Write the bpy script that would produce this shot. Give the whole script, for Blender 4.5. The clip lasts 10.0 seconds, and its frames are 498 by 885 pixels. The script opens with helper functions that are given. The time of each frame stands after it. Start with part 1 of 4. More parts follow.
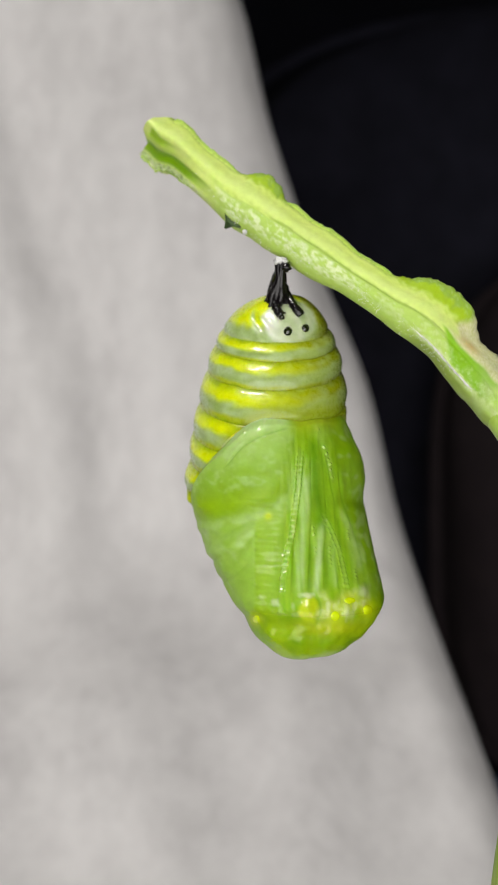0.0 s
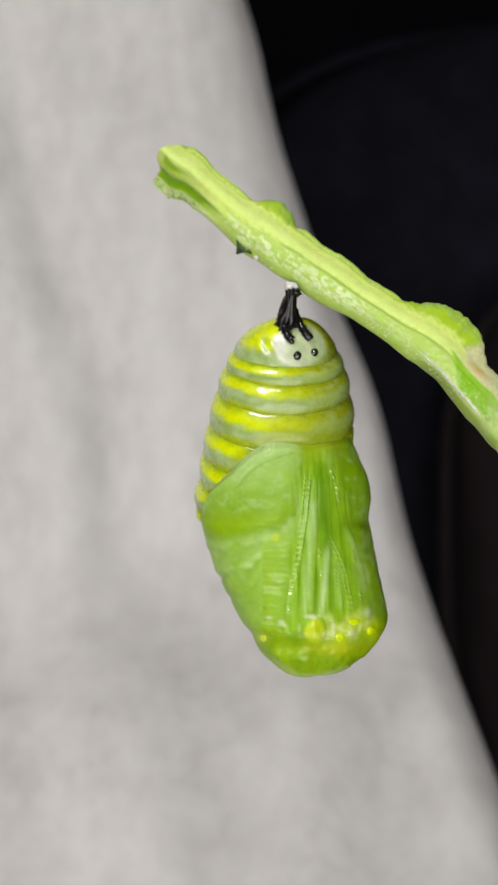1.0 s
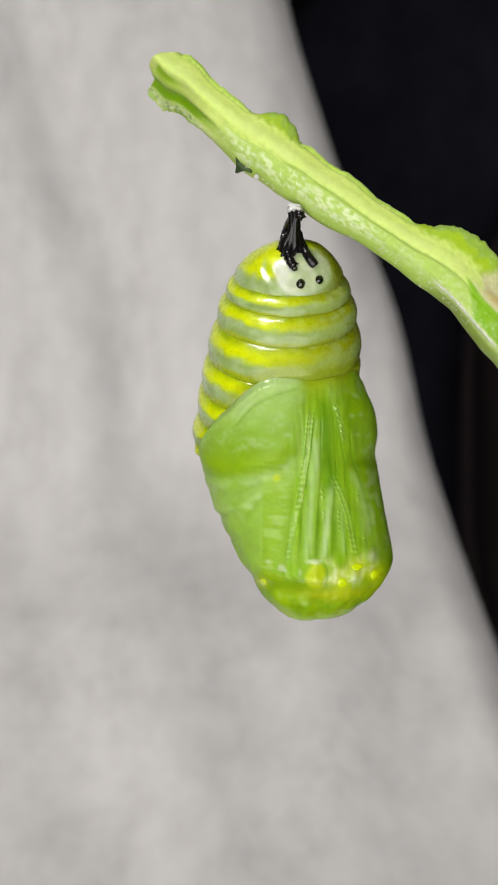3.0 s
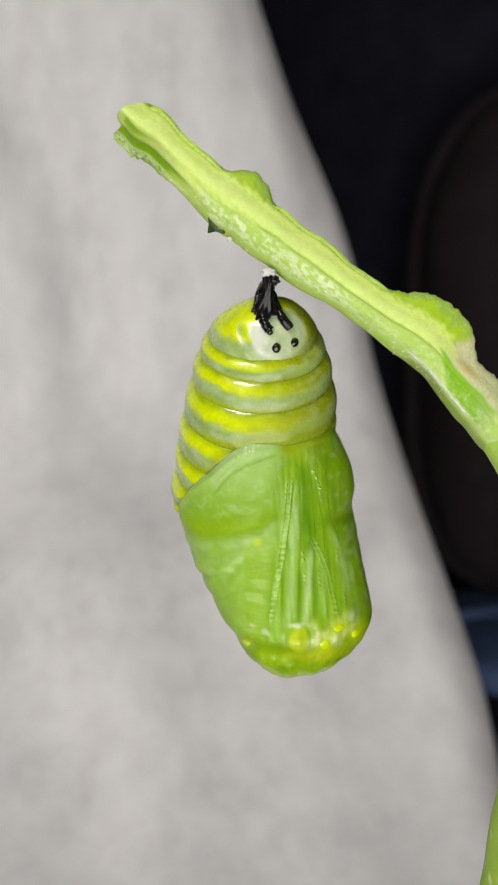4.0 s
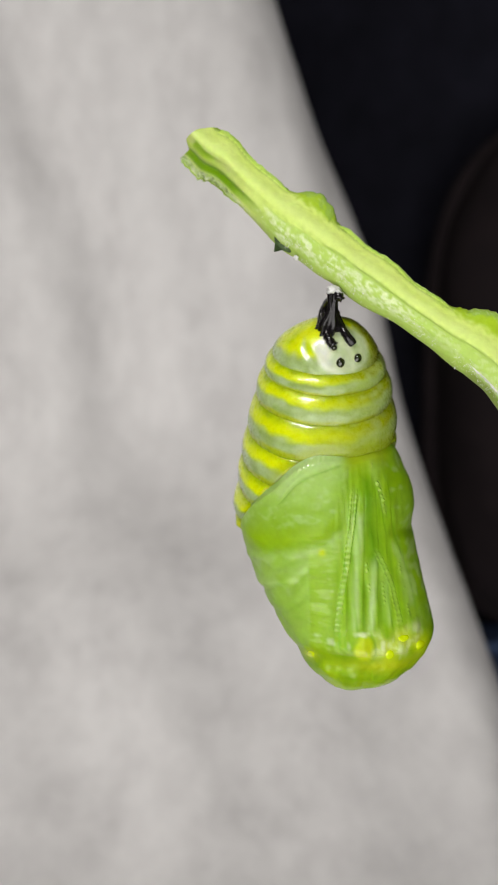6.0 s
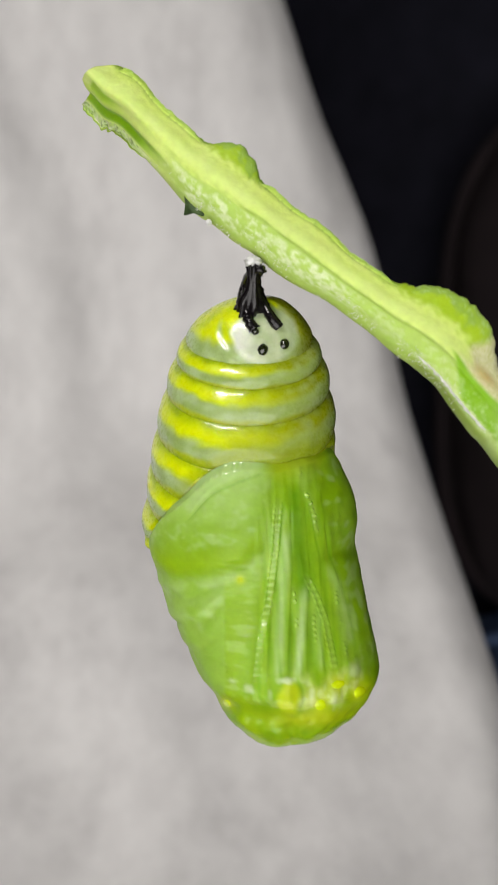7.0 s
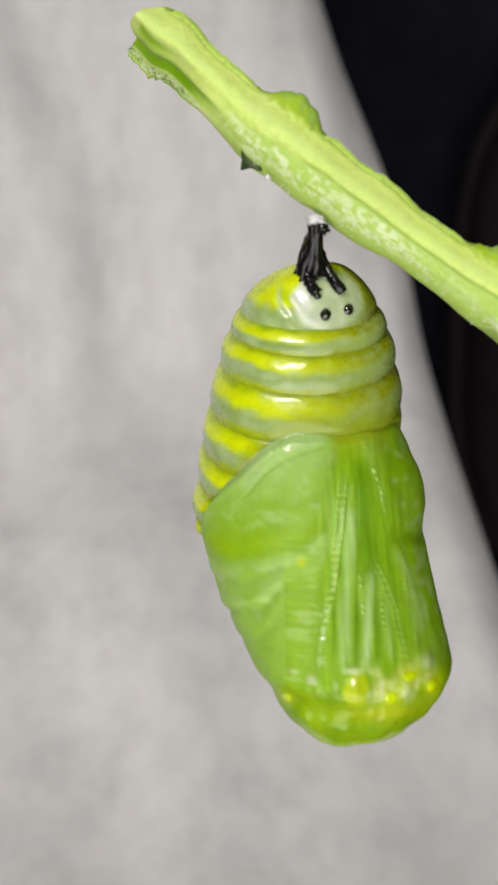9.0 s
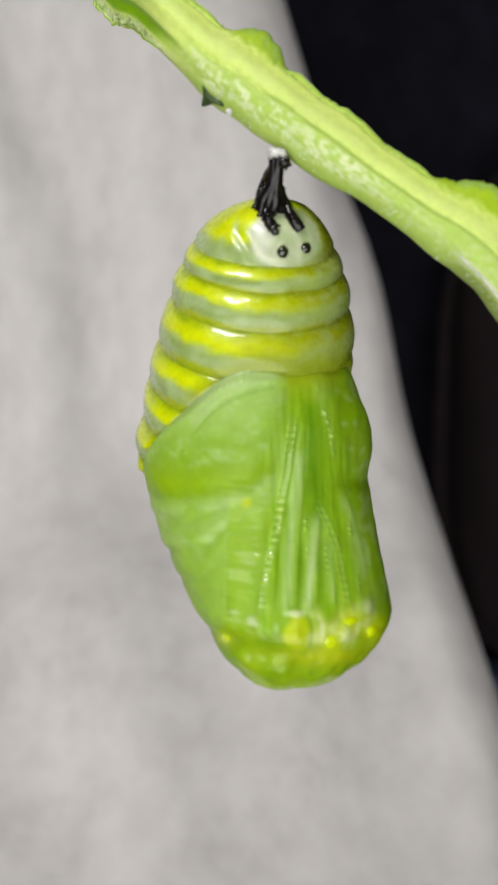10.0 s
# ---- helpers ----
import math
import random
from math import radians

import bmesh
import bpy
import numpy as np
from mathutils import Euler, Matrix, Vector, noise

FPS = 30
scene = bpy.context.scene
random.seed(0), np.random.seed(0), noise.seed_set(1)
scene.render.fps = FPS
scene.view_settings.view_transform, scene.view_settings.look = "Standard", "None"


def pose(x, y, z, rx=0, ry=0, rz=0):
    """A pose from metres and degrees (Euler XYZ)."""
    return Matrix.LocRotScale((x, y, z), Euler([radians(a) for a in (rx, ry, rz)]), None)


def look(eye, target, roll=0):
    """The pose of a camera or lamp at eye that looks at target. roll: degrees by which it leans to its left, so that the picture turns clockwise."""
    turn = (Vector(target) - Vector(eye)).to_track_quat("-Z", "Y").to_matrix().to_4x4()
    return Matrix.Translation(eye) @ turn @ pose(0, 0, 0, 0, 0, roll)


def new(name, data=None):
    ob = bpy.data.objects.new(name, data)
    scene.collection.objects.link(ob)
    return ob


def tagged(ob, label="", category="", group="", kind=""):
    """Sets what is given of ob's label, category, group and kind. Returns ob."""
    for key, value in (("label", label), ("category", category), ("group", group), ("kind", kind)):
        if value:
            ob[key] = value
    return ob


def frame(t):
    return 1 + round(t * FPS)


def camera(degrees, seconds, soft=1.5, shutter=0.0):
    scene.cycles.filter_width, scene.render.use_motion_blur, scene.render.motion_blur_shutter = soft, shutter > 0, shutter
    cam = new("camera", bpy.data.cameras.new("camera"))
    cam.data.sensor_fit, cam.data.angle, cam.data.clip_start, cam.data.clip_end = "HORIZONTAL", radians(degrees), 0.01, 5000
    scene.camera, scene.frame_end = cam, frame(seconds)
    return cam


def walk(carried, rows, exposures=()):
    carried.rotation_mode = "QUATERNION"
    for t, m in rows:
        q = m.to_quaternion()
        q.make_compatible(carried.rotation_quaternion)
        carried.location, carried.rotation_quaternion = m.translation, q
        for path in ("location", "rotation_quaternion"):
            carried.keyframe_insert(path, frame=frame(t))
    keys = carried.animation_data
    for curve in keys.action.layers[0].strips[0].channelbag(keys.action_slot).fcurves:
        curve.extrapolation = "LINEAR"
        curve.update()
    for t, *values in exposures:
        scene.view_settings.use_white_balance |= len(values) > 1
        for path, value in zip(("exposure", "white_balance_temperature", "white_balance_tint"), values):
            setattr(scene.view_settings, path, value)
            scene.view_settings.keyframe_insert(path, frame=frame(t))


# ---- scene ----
MM = 0.001
cam = camera(27.0, 10.0, soft=1.2)
cam.data.dof.use_dof = True
cam.data.dof.focus_distance = 0.0605
cam.data.dof.aperture_fstop = 92.0
PATH = [
    (0.0, pose(0.00000, -0.07033, -0.00000, 90.000, -0.000, 0.001)),
    (0.5, pose(0.00106, -0.07099, 0.00077, 90.563, 0.109, 0.333)),
    (1.0, pose(-0.00008, -0.07143, 0.00056, 90.750, -0.077, 0.533)),
    (1.5, pose(-0.00008, -0.07085, 0.00014, 91.080, -0.506, 0.432)),
    (2.0, pose(0.00079, -0.07097, -0.00020, 90.095, -0.268, 1.265)),
    (2.5, pose(0.00162, -0.07036, -0.00231, 88.517, -0.268, 1.765)),
    (2.7, pose(0.00155, -0.06931, -0.00489, 89.316, -0.647, 2.124)),
    (3.0, pose(0.00116, -0.06756, 0.00244, 85.528, 0.251, 1.710)),
    (3.2, pose(-0.00053, -0.06489, 0.00896, 81.609, 0.463, 1.244)),
    (4.3, pose(-0.00089, -0.06918, 0.01321, 79.525, 0.624, -1.840)),
    (4.5, pose(-0.00186, -0.07070, 0.01315, 80.408, 0.596, -1.641)),
    (5.0, pose(-0.00191, -0.07144, 0.01411, 81.172, 0.127, -2.315)),
    (5.5, pose(-0.00155, -0.07026, 0.01179, 82.138, -0.218, -1.997)),
    (5.7, pose(-0.00407, -0.07067, 0.01229, 81.847, 0.055, -1.524)),
    (6.8, pose(-0.00016, -0.05921, 0.01143, 80.692, 0.266, 0.739)),
    (7.0, pose(0.00225, -0.05790, 0.01145, 80.492, 0.074, 0.424)),
    (7.5, pose(0.00178, -0.05635, 0.01157, 80.629, 0.187, 0.293)),
    (8.0, pose(0.00126, -0.05430, 0.01192, 79.697, 0.634, 0.743)),
    (8.5, pose(0.00163, -0.05392, 0.01213, 79.036, 0.446, 0.869)),
    (9.0, pose(-0.00040, -0.05466, 0.01161, 78.144, 0.112, 0.877)),
    (9.2, pose(0.00119, -0.05402, 0.01074, 78.958, 0.366, 0.315)),
    (9.3, pose(0.00256, -0.05439, 0.01030, 79.095, -0.866, -2.059)),
    (9.5, pose(0.00257, -0.05372, 0.00673, 81.872, -0.138, 0.931)),
    (10.0, pose(0.00108, -0.05341, 0.00403, 83.163, -0.878, 0.273)),
]
walk(cam, PATH)

# ---------------------------------------------------------------- light
world = bpy.data.worlds.new("world")
scene.world = world
world.use_nodes = True
world.node_tree.nodes["Background"].inputs[0].default_value = (0.75, 0.85, 1.0, 1)
world.node_tree.nodes["Background"].inputs[1].default_value = 0.05
scene.view_settings.exposure = 0.0


def area_lamp(name, eye, target, wide, high, watts, colour):
    data = bpy.data.lights.new(name, "AREA")
    data.shape, data.size, data.size_y = "ELLIPSE", wide, high
    data.energy, data.color = watts, colour
    ob = new(name, data)
    ob.matrix_world = look(eye, target)
    return ob


# unseen key lamp above, placed to suit the highlights
area_lamp("key_lamp", (-0.15, -0.20, 0.40), (0.0, 0.03, 0.0), 0.19, 0.035, 1.12, (1.0, 0.965, 0.92))
# added wide soft fill, low behind the viewer, to lift the lower cloth
area_lamp("fill_lamp", (0.01, -0.46, -0.20), (0.16, 0.16, -0.29), 0.80, 0.70, 3.70, (1.0, 0.975, 0.94))

# ---------------------------------------------------------------- materials


def material(name, rough=0.5, metal=0.0, coat=0.0, sss=0.0, sss_colour=None):
    m = bpy.data.materials.new(name)
    m.use_nodes = True
    b = m.node_tree.nodes["Principled BSDF"]
    b.inputs["Roughness"].default_value = rough
    b.inputs["Metallic"].default_value = metal
    b.inputs["Coat Weight"].default_value = coat
    b.inputs["Coat Roughness"].default_value = 0.11
    if sss:
        b.inputs["Subsurface Weight"].default_value = sss
        b.inputs["Subsurface Radius"].default_value = sss_colour or (0.5, 1.0, 0.2)
        b.inputs["Subsurface Scale"].default_value = 0.0005
    return m, m.node_tree, b


def node(tree, kind, **values):
    n = tree.nodes.new(kind)
    for key, value in values.items():
        n.inputs[key.replace("_", " ")].default_value = value
    return n


def coords(tree, which="Object"):
    return tree.nodes.new("ShaderNodeTexCoord").outputs[which]


def noise_tex(tree, vector, scale, detail=4.0, rough=0.55):
    n = node(tree, "ShaderNodeTexNoise", Scale=scale, Detail=detail, Roughness=rough)
    tree.links.new(vector, n.inputs["Vector"])
    return n.outputs["Fac"]


def stretched(tree, vector, sx, sy, sz):
    n = tree.nodes.new("ShaderNodeMapping")
    n.inputs["Scale"].default_value = (sx, sy, sz)
    tree.links.new(vector, n.inputs["Vector"])
    return n.outputs["Vector"]


def ramp(tree, fac, stops):
    n = tree.nodes.new("ShaderNodeValToRGB")
    e = n.color_ramp.elements
    while len(e) < len(stops):
        e.new(0.5)
    for k, (pos, colour) in enumerate(stops):
        e[k].position, e[k].color = pos, (*colour, 1)
    tree.links.new(fac, n.inputs["Fac"])
    return n.outputs["Color"]


def mixed(tree, fac, a, b, mode="MIX"):
    n = tree.nodes.new("ShaderNodeMix")
    n.data_type, n.blend_type = "RGBA", mode
    for value, slot in ((fac, 0), (a, 6), (b, 7)):
        if isinstance(value, (int, float)):
            n.inputs[slot].default_value = value
        elif isinstance(value, tuple):
            n.inputs[slot].default_value = (*value, 1)
        else:
            tree.links.new(value, n.inputs[slot])
    return n.outputs[2]


def calc(tree, op, a, b=0.0, clamp=False):
    n = tree.nodes.new("ShaderNodeMath")
    n.operation, n.use_clamp = op, clamp
    for k, value in enumerate((a, b)):
        if isinstance(value, (int, float)):
            n.inputs[k].default_value = value
        else:
            tree.links.new(value, n.inputs[k])
    return n.outputs[0]


def bumped(tree, bsdf, height, strength, distance):
    n = node(tree, "ShaderNodeBump", Strength=strength, Distance=distance)
    tree.links.new(height, n.inputs["Height"])
    tree.links.new(n.outputs["Normal"], bsdf.inputs["Normal"])


def pigment_material(name, rough, coat, sss, grain, bump, dist, vary=0.25, sheen=(0.8, 1.0, 0.4)):
    """Skin whose colour is its pigment layer, broken up by fine grain."""
    m, t, b = material(name, rough, coat=coat, sss=sss, sss_colour=sheen)
    b.inputs["Specular IOR Level"].default_value = 0.30
    ob = coords(t)
    layer = t.nodes.new("ShaderNodeAttribute")
    layer.attribute_name = "pigment"
    n = noise_tex(t, ob, grain, 5, 0.65)
    n2 = noise_tex(t, ob, grain * 3.1, 4, 0.7)
    shade = ramp(t, n, [(0.30, (1 - vary, 1 - vary, 1 - vary)), (0.70, (1.0, 1.0, 1.0))])
    colour = mixed(t, 1.0, layer.outputs["Color"], shade, "MULTIPLY")
    t.links.new(colour, b.inputs["Base Color"])
    t.links.new(calc(t, "ADD", calc(t, "MULTIPLY", n2, 0.16), rough - 0.08), b.inputs["Roughness"])
    if coat:
        # the layer's alpha holds how wet the skin is
        t.links.new(calc(t, "MULTIPLY", layer.outputs["Alpha"], coat * 5.0, True), b.inputs["Coat Weight"])
    bumped(t, b, calc(t, "ADD", n, calc(t, "MULTIPLY", n2, 0.4)), bump, dist)
    return m


def plain_material(name, a, bcol, rough, scale=1500, bump=0.3, dist=0.0001, coat=0.0, sss=0.0):
    m, t, b = material(name, rough, coat=coat, sss=sss)
    ob = coords(t)
    n = noise_tex(t, ob, scale, 5, 0.6)
    t.links.new(ramp(t, n, [(0.32, a), (0.68, bcol)]), b.inputs["Base Color"])
    bumped(t, b, n, bump, dist)
    return m


def cloth_material():
    m, t, b = material("grey_cloth", 0.95)
    ob = coords(t)
    n1 = noise_tex(t, stretched(t, ob, 60, 60, 16), 1.0, 4, 0.55)
    n2 = noise_tex(t, stretched(t, ob, 190, 190, 120), 1.0, 4, 0.6)
    n3 = noise_tex(t, ob, 900, 3)
    base = ramp(t, n1, [(0.30, (0.555, 0.540, 0.540)), (0.70, (0.715, 0.699, 0.697))])
    colour = mixed(t, calc(t, "MULTIPLY", ramp(t, n2, [(0.40, (0, 0, 0)), (0.62, (1, 1, 1))]), 0.34), base, (0.815, 0.80, 0.797))
    t.links.new(colour, b.inputs["Base Color"])
    bumped(t, b, calc(t, "ADD", n2, calc(t, "MULTIPLY", n3, 0.2)), 0.22, 0.002)
    return m


WETSKIN = pigment_material("wet_banded_skin", 0.28, 0.60, 0.45, 1300, 0.30, 0.00010, 0.18)
JADESKIN = pigment_material("jade_skin", 0.44, 0.20, 0.60, 1500, 0.22, 0.00010, 0.14)


def downy_material():
    """Midrib skin: the pigment layer, with fine white down where the layer's alpha says so."""
    m = pigment_material("midrib_skin", 0.50, 0.0, 0.30, 1900, 0.40, 0.00012, 0.12)
    t = m.node_tree
    b = t.nodes["Principled BSDF"]
    skin_colour = b.inputs["Base Color"].links[0].from_socket
    layer = t.nodes["Attribute"]
    ob = coords(t)
    fluff = noise_tex(t, ob, 3600, 6, 0.7)
    tufts = noise_tex(t, ob, 900, 3, 0.5)
    amount = calc(t, "MULTIPLY", calc(t, "SUBTRACT", layer.outputs["Alpha"], 0.22), 1.5, True)
    much = calc(t, "ADD", calc(t, "MULTIPLY", fluff, 0.8), calc(t, "MULTIPLY", tufts, 0.5))
    cover = calc(t, "MULTIPLY", ramp(t, much, [(0.50, (0, 0, 0)), (0.86, (1, 1, 1))]), amount, True)
    t.links.new(mixed(t, cover, skin_colour, (0.80, 0.88, 0.56)), b.inputs["Base Color"])
    return m


STALK = downy_material()
JADESKIN.node_tree.nodes["Principled BSDF"].inputs["Specular IOR Level"].default_value = 0.28
GOLD = plain_material("yellow_spot", (0.62, 0.80, 0.003), (0.70, 0.88, 0.006), 0.25, 2500, 0.1, 0.00005, 0.3)
SOFTGOLD = plain_material("dull_yellow", (0.44, 0.58, 0.012), (0.60, 0.70, 0.015), 0.3, 1500, 0.1, 0.00005, 0.2)
BLACK = plain_material("black_chitin", (0.004, 0.003, 0.004), (0.007, 0.005, 0.006), 0.2, 1500, 0.35, 0.00012, 0.0)
BLACK.node_tree.nodes["Principled BSDF"].inputs["Specular IOR Level"].default_value = 0.5
BEAD = plain_material("dark_bead", (0.006, 0.008, 0.002), (0.014, 0.018, 0.004), 0.06, 3000, 0.1, 0.00005, 1.0)
SILK = plain_material("white_silk", (0.62, 0.62, 0.60), (0.85, 0.85, 0.83), 0.6, 4000, 0.6, 0.0002)
CRUMB = plain_material("dark_crumb", (0.03, 0.06, 0.015), (0.07, 0.12, 0.03), 0.6, 2500, 0.5, 0.0002)
GREENBARK = plain_material("green_bark", (0.32, 0.50, 0.05), (0.48, 0.62, 0.16), 0.45, 600, 0.4, 0.0002, 0.05, 0.2)
CLOTH = cloth_material()
DARKWALL = plain_material("dark_wall", (0.006, 0.007, 0.016), (0.013, 0.013, 0.027), 0.8, 9, 0.3, 0.004)
DARKFLOOR = plain_material("dark_floor", (0.02, 0.016, 0.014), (0.035, 0.028, 0.024), 0.6, 14, 0.3, 0.004)
BROWN = plain_material("brown_velvet", (0.022, 0.014, 0.017), (0.034, 0.022, 0.025), 0.9, 40, 0.4, 0.002)
NAVY = plain_material("navy_fabric", (0.007, 0.007, 0.017), (0.018, 0.018, 0.036), 0.9, 30, 0.4, 0.002)
BLUE = plain_material("blue_fabric", (0.08, 0.13, 0.28), (0.13, 0.20, 0.38), 0.9, 60, 0.4, 0.002)

# ---------------------------------------------------------------- helpers


def part(name, bm, mat, parent=None, label="", smooth=True):
    me = bpy.data.meshes.new(name)
    if smooth:
        for f in bm.faces:
            f.smooth = True
    bm.to_mesh(me)
    bm.free()
    me.materials.append(mat)
    ob = new(name, me)
    if parent is not None:
        ob.parent = parent
    if label:
        ob["label"] = label
    return ob


def table(xs, ys, x):
    """Smooth reading of a small table (Catmull-Rom)."""
    if x <= xs[0]:
        return ys[0]
    if x >= xs[-1]:
        return ys[-1]
    k = 0
    while xs[k + 1] < x:
        k += 1
    h = xs[k + 1] - xs[k]
    s = (x - xs[k]) / h
    m0 = (ys[k + 1] - ys[k - 1]) / (xs[k + 1] - xs[k - 1]) if k else (ys[1] - ys[0]) / h
    m1 = (ys[k + 2] - ys[k]) / (xs[k + 2] - xs[k]) if k + 2 < len(xs) else (ys[k + 1] - ys[k]) / h
    return ((2 * s**3 - 3 * s**2 + 1) * ys[k] + (s**3 - 2 * s**2 + s) * h * m0 + (-2 * s**3 + 3 * s**2) * ys[k + 1] + (s**3 - s**2) * h * m1)


def smoothstep(a, b, x):
    s = min(1.0, max(0.0, (x - a) / (b - a)))
    return s * s * (3 - 2 * s)


def grid(bm, rows, closed, uvs=None):
    """Skin rows of points (mm) with quads. closed: the rows are rings."""
    verts = [[bm.verts.new(Vector(p) * MM) for p in row] for row in rows]
    layer = bm.loops.layers.uv.new("uv") if uvs else None
    n = len(rows[0])
    for i in range(len(rows) - 1):
        for j in range(n if closed else n - 1):
            k = (j + 1) % n
            f = bm.faces.new((verts[i][j], verts[i + 1][j], verts[i + 1][k], verts[i][k]))
            if layer:
                for loop, (a, b, wrap) in zip(f.loops, ((i, j, 0), (i + 1, j, 0), (i + 1, k, k == 0), (i, k, k == 0))):
                    u, v = uvs[a][b]
                    loop[layer].uv = (u + (1.0 if wrap else 0.0), v)
    return verts


def fill_ends(bm, verts):
    bm.faces.new(list(reversed(verts[0])))
    bm.faces.new(verts[-1])


def tube(points, radii, sides=10, flat=1.0):
    """A capped tube through points (mm)."""
    bm = bmesh.new()
    rows = []
    pts = [Vector(p) for p in points]
    for k, p in enumerate(pts):
        d = (pts[min(k + 1, len(pts) - 1)] - pts[max(k - 1, 0)]).normalized()
        a = d.cross(Vector((0, 1, 0)))
        a = a.normalized() if a.length > 1e-4 else Vector((1, 0, 0))
        b = d.cross(a).normalized()
        rows.append([p + radii[k] * (math.cos(q) * a + flat * math.sin(q) * b) for q in (2 * math.pi * j / sides for j in range(sides))])
    fill_ends(bm, grid(bm, rows, True))
    bmesh.ops.recalc_face_normals(bm, faces=bm.faces)
    return bm


def blob(centre, rx, ry, rz, axis=None, rough=0.0, seed=0.0, n=14):
    """A rounded lump (mm), its rz along axis."""
    bm = bmesh.new()
    bmesh.ops.create_uvsphere(bm, u_segments=n, v_segments=n // 2 + 2, radius=1.0)
    turn = Vector((0, 0, 1)).rotation_difference(Vector(axis).normalized()).to_matrix() if axis is not None else Matrix.Identity(3)
    for v in bm.verts:
        k = 1 + rough * noise.noise(v.co * 2.2 + Vector((seed, 0, 0)))
        v.co = (turn @ Vector((v.co.x * rx * k, v.co.y * ry * k, v.co.z * rz * k)) + Vector(centre)) * MM
    return bm


# ---------------------------------------------------------------- the chrysalis
# Outline of the body: height, middle, half width (mm), widest seen from the front
PZ = [-13.55, -13.28, -12.78, -12.12, -11.10, -10.28, -9.44, -7.55, -5.77, -3.88, -2.34, -1.00, 0.35, 1.50, 2.45, 3.61, 4.76, 5.91, 7.07, 8.03, 8.99, 9.56, 9.90, 10.05]
PX = [3.27, 3.53, 3.70, 3.80, 3.97, 3.84, 3.58, 2.89, 2.33, 1.92, 1.86, 1.77, 1.55, 1.42, 1.57, 1.67, 1.71, 1.77, 1.81, 1.85, 1.94, 2.07, 2.19, 2.22]
PR = [1.05, 1.81, 2.62, 3.41, 4.12, 4.75, 5.02, 5.41, 5.66, 5.72, 5.89, 5.76, 5.39, 5.06, 5.02, 4.85, 4.63, 4.34, 3.92, 3.46, 2.75, 2.03, 1.38, 0.81]
# how far the middle stands back
BACK_Z, BACK_Y = [-14.5, -11.0, -8.5, -5.0, -1.0, 2.0, 5.0, 8.0, 10.0], [-4.9, -3.6, -2.0, 0.2, 0.2, 0.1, 0.2, 0.3, 0.1]
PIVOT = Vector((2.09, -2.78, 11.76))
ROUND = 180
Z_HEAD = -10.44
chrysalis = tagged(new("chrysalis"), "fresh green butterfly chrysalis with yellow bands hanging from midrib", "chrysalis")


def section(z):
    """Middle x, middle y, half width and half depth of the body at a height."""
    r = max(0.05, table(PZ, PR, z))
    return table(PZ, PX, z), table(BACK_Z, BACK_Y, z), r, r * 0.97


def lean_of(z):
    """How far the rings of the abdomen tip down towards the front."""
    return 0.13 + 0.24 * smoothstep(10.04, 7.26, z)


def skin(phi, z, out=0.0, lean=0.0):
    """A point of the body's skin: phi in degrees (0 right, -90 front, 180 left)."""
    c, s = math.cos(radians(phi)), math.sin(radians(phi))
    cx, cy, rx, ry = section(z)
    return Vector((cx + (rx + out) * c, cy + (ry + out) * s, z + lean * ry * s))


def front(x, z, out=0.0, leaning=False):
    """The point of the skin that shows at x, z to an eye 67 mm before the body's front plane, and its way out."""
    y, z0 = -4.0, z
    for _ in range(14):
        k = (70.33 + y) / 67.3
        cx, cy, rx, ry = section(z0)
        q = max(-0.995, min(0.995, (x * k - cx) / rx))
        root = math.sqrt(1 - q * q)
        z0 = 0.5 * z0 + 0.5 * (z * k + (lean_of(z0) * ry * root if leaning else 0.0))
        y = cy - ry * root
    k = (70.33 + y) / 67.3
    n = Vector((q, -root, 0.45 if leaning else 0.0)).normalized()
    return Vector((x * k, y, z * k)) + n * out, n


def drawn(p):
    """Where a point shows in the front plane."""
    k = 67.3 / (70.33 + p.y)
    return p.x * k, p.z * k


def blend(a, b, k):
    k = min(1.0, max(0.0, k))
    return tuple(p + (q - p) * k for p, q in zip(a, b))


def bell(x, w):
    return math.exp(-(x / w) ** 2)


def pigmented_grid(name, rows, colours, closed, mat, parent, label="", caps=False, thick=0.0):
    bm = bmesh.new()
    layer = bm.verts.layers.float_color.new("pigment")
    verts = grid(bm, rows, closed)
    for vs, cs in zip(verts, colours):
        for v, c in zip(vs, cs):
            v[layer] = c if len(c) == 4 else (*c, 0.2)
    if caps:
        fill_ends(bm, verts)
    bmesh.ops.recalc_face_normals(bm, faces=bm.faces)
    if not caps and sum(f.normal.y * f.calc_area() for f in bm.faces) > 0:
        bmesh.ops.reverse_faces(bm, faces=bm.faces)
    return part(name, bm, mat, parent, label)


def wing_top(phi):
    """Height of the upper rim of the wing cases round the body."""
    d = abs((phi + 55.0 + 180.0) % 360.0 - 180.0)
    low = smoothstep(40, 122, d) * 0.5 + 0.5 * min(1.0, max(0.0, (d - 42) / 78))
    # a wavy seam in front, and a long dip where the rings show behind the wing
    wave = 0.32 * bell(phi + 18.0, 24.0) - 0.14 * bell(phi + 76.0, 13.0) + 0.05 * math.sin(phi * 0.21)
    return 1.61 - 4.99 * low + wave - 1.3 * smoothstep(105, 134, d)


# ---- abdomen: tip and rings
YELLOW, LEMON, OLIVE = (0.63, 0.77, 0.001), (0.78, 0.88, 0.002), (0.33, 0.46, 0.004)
GREY, PALE, WHITE = (0.33, 0.45, 0.13), (0.44, 0.57, 0.26), (0.66, 0.72, 0.50)


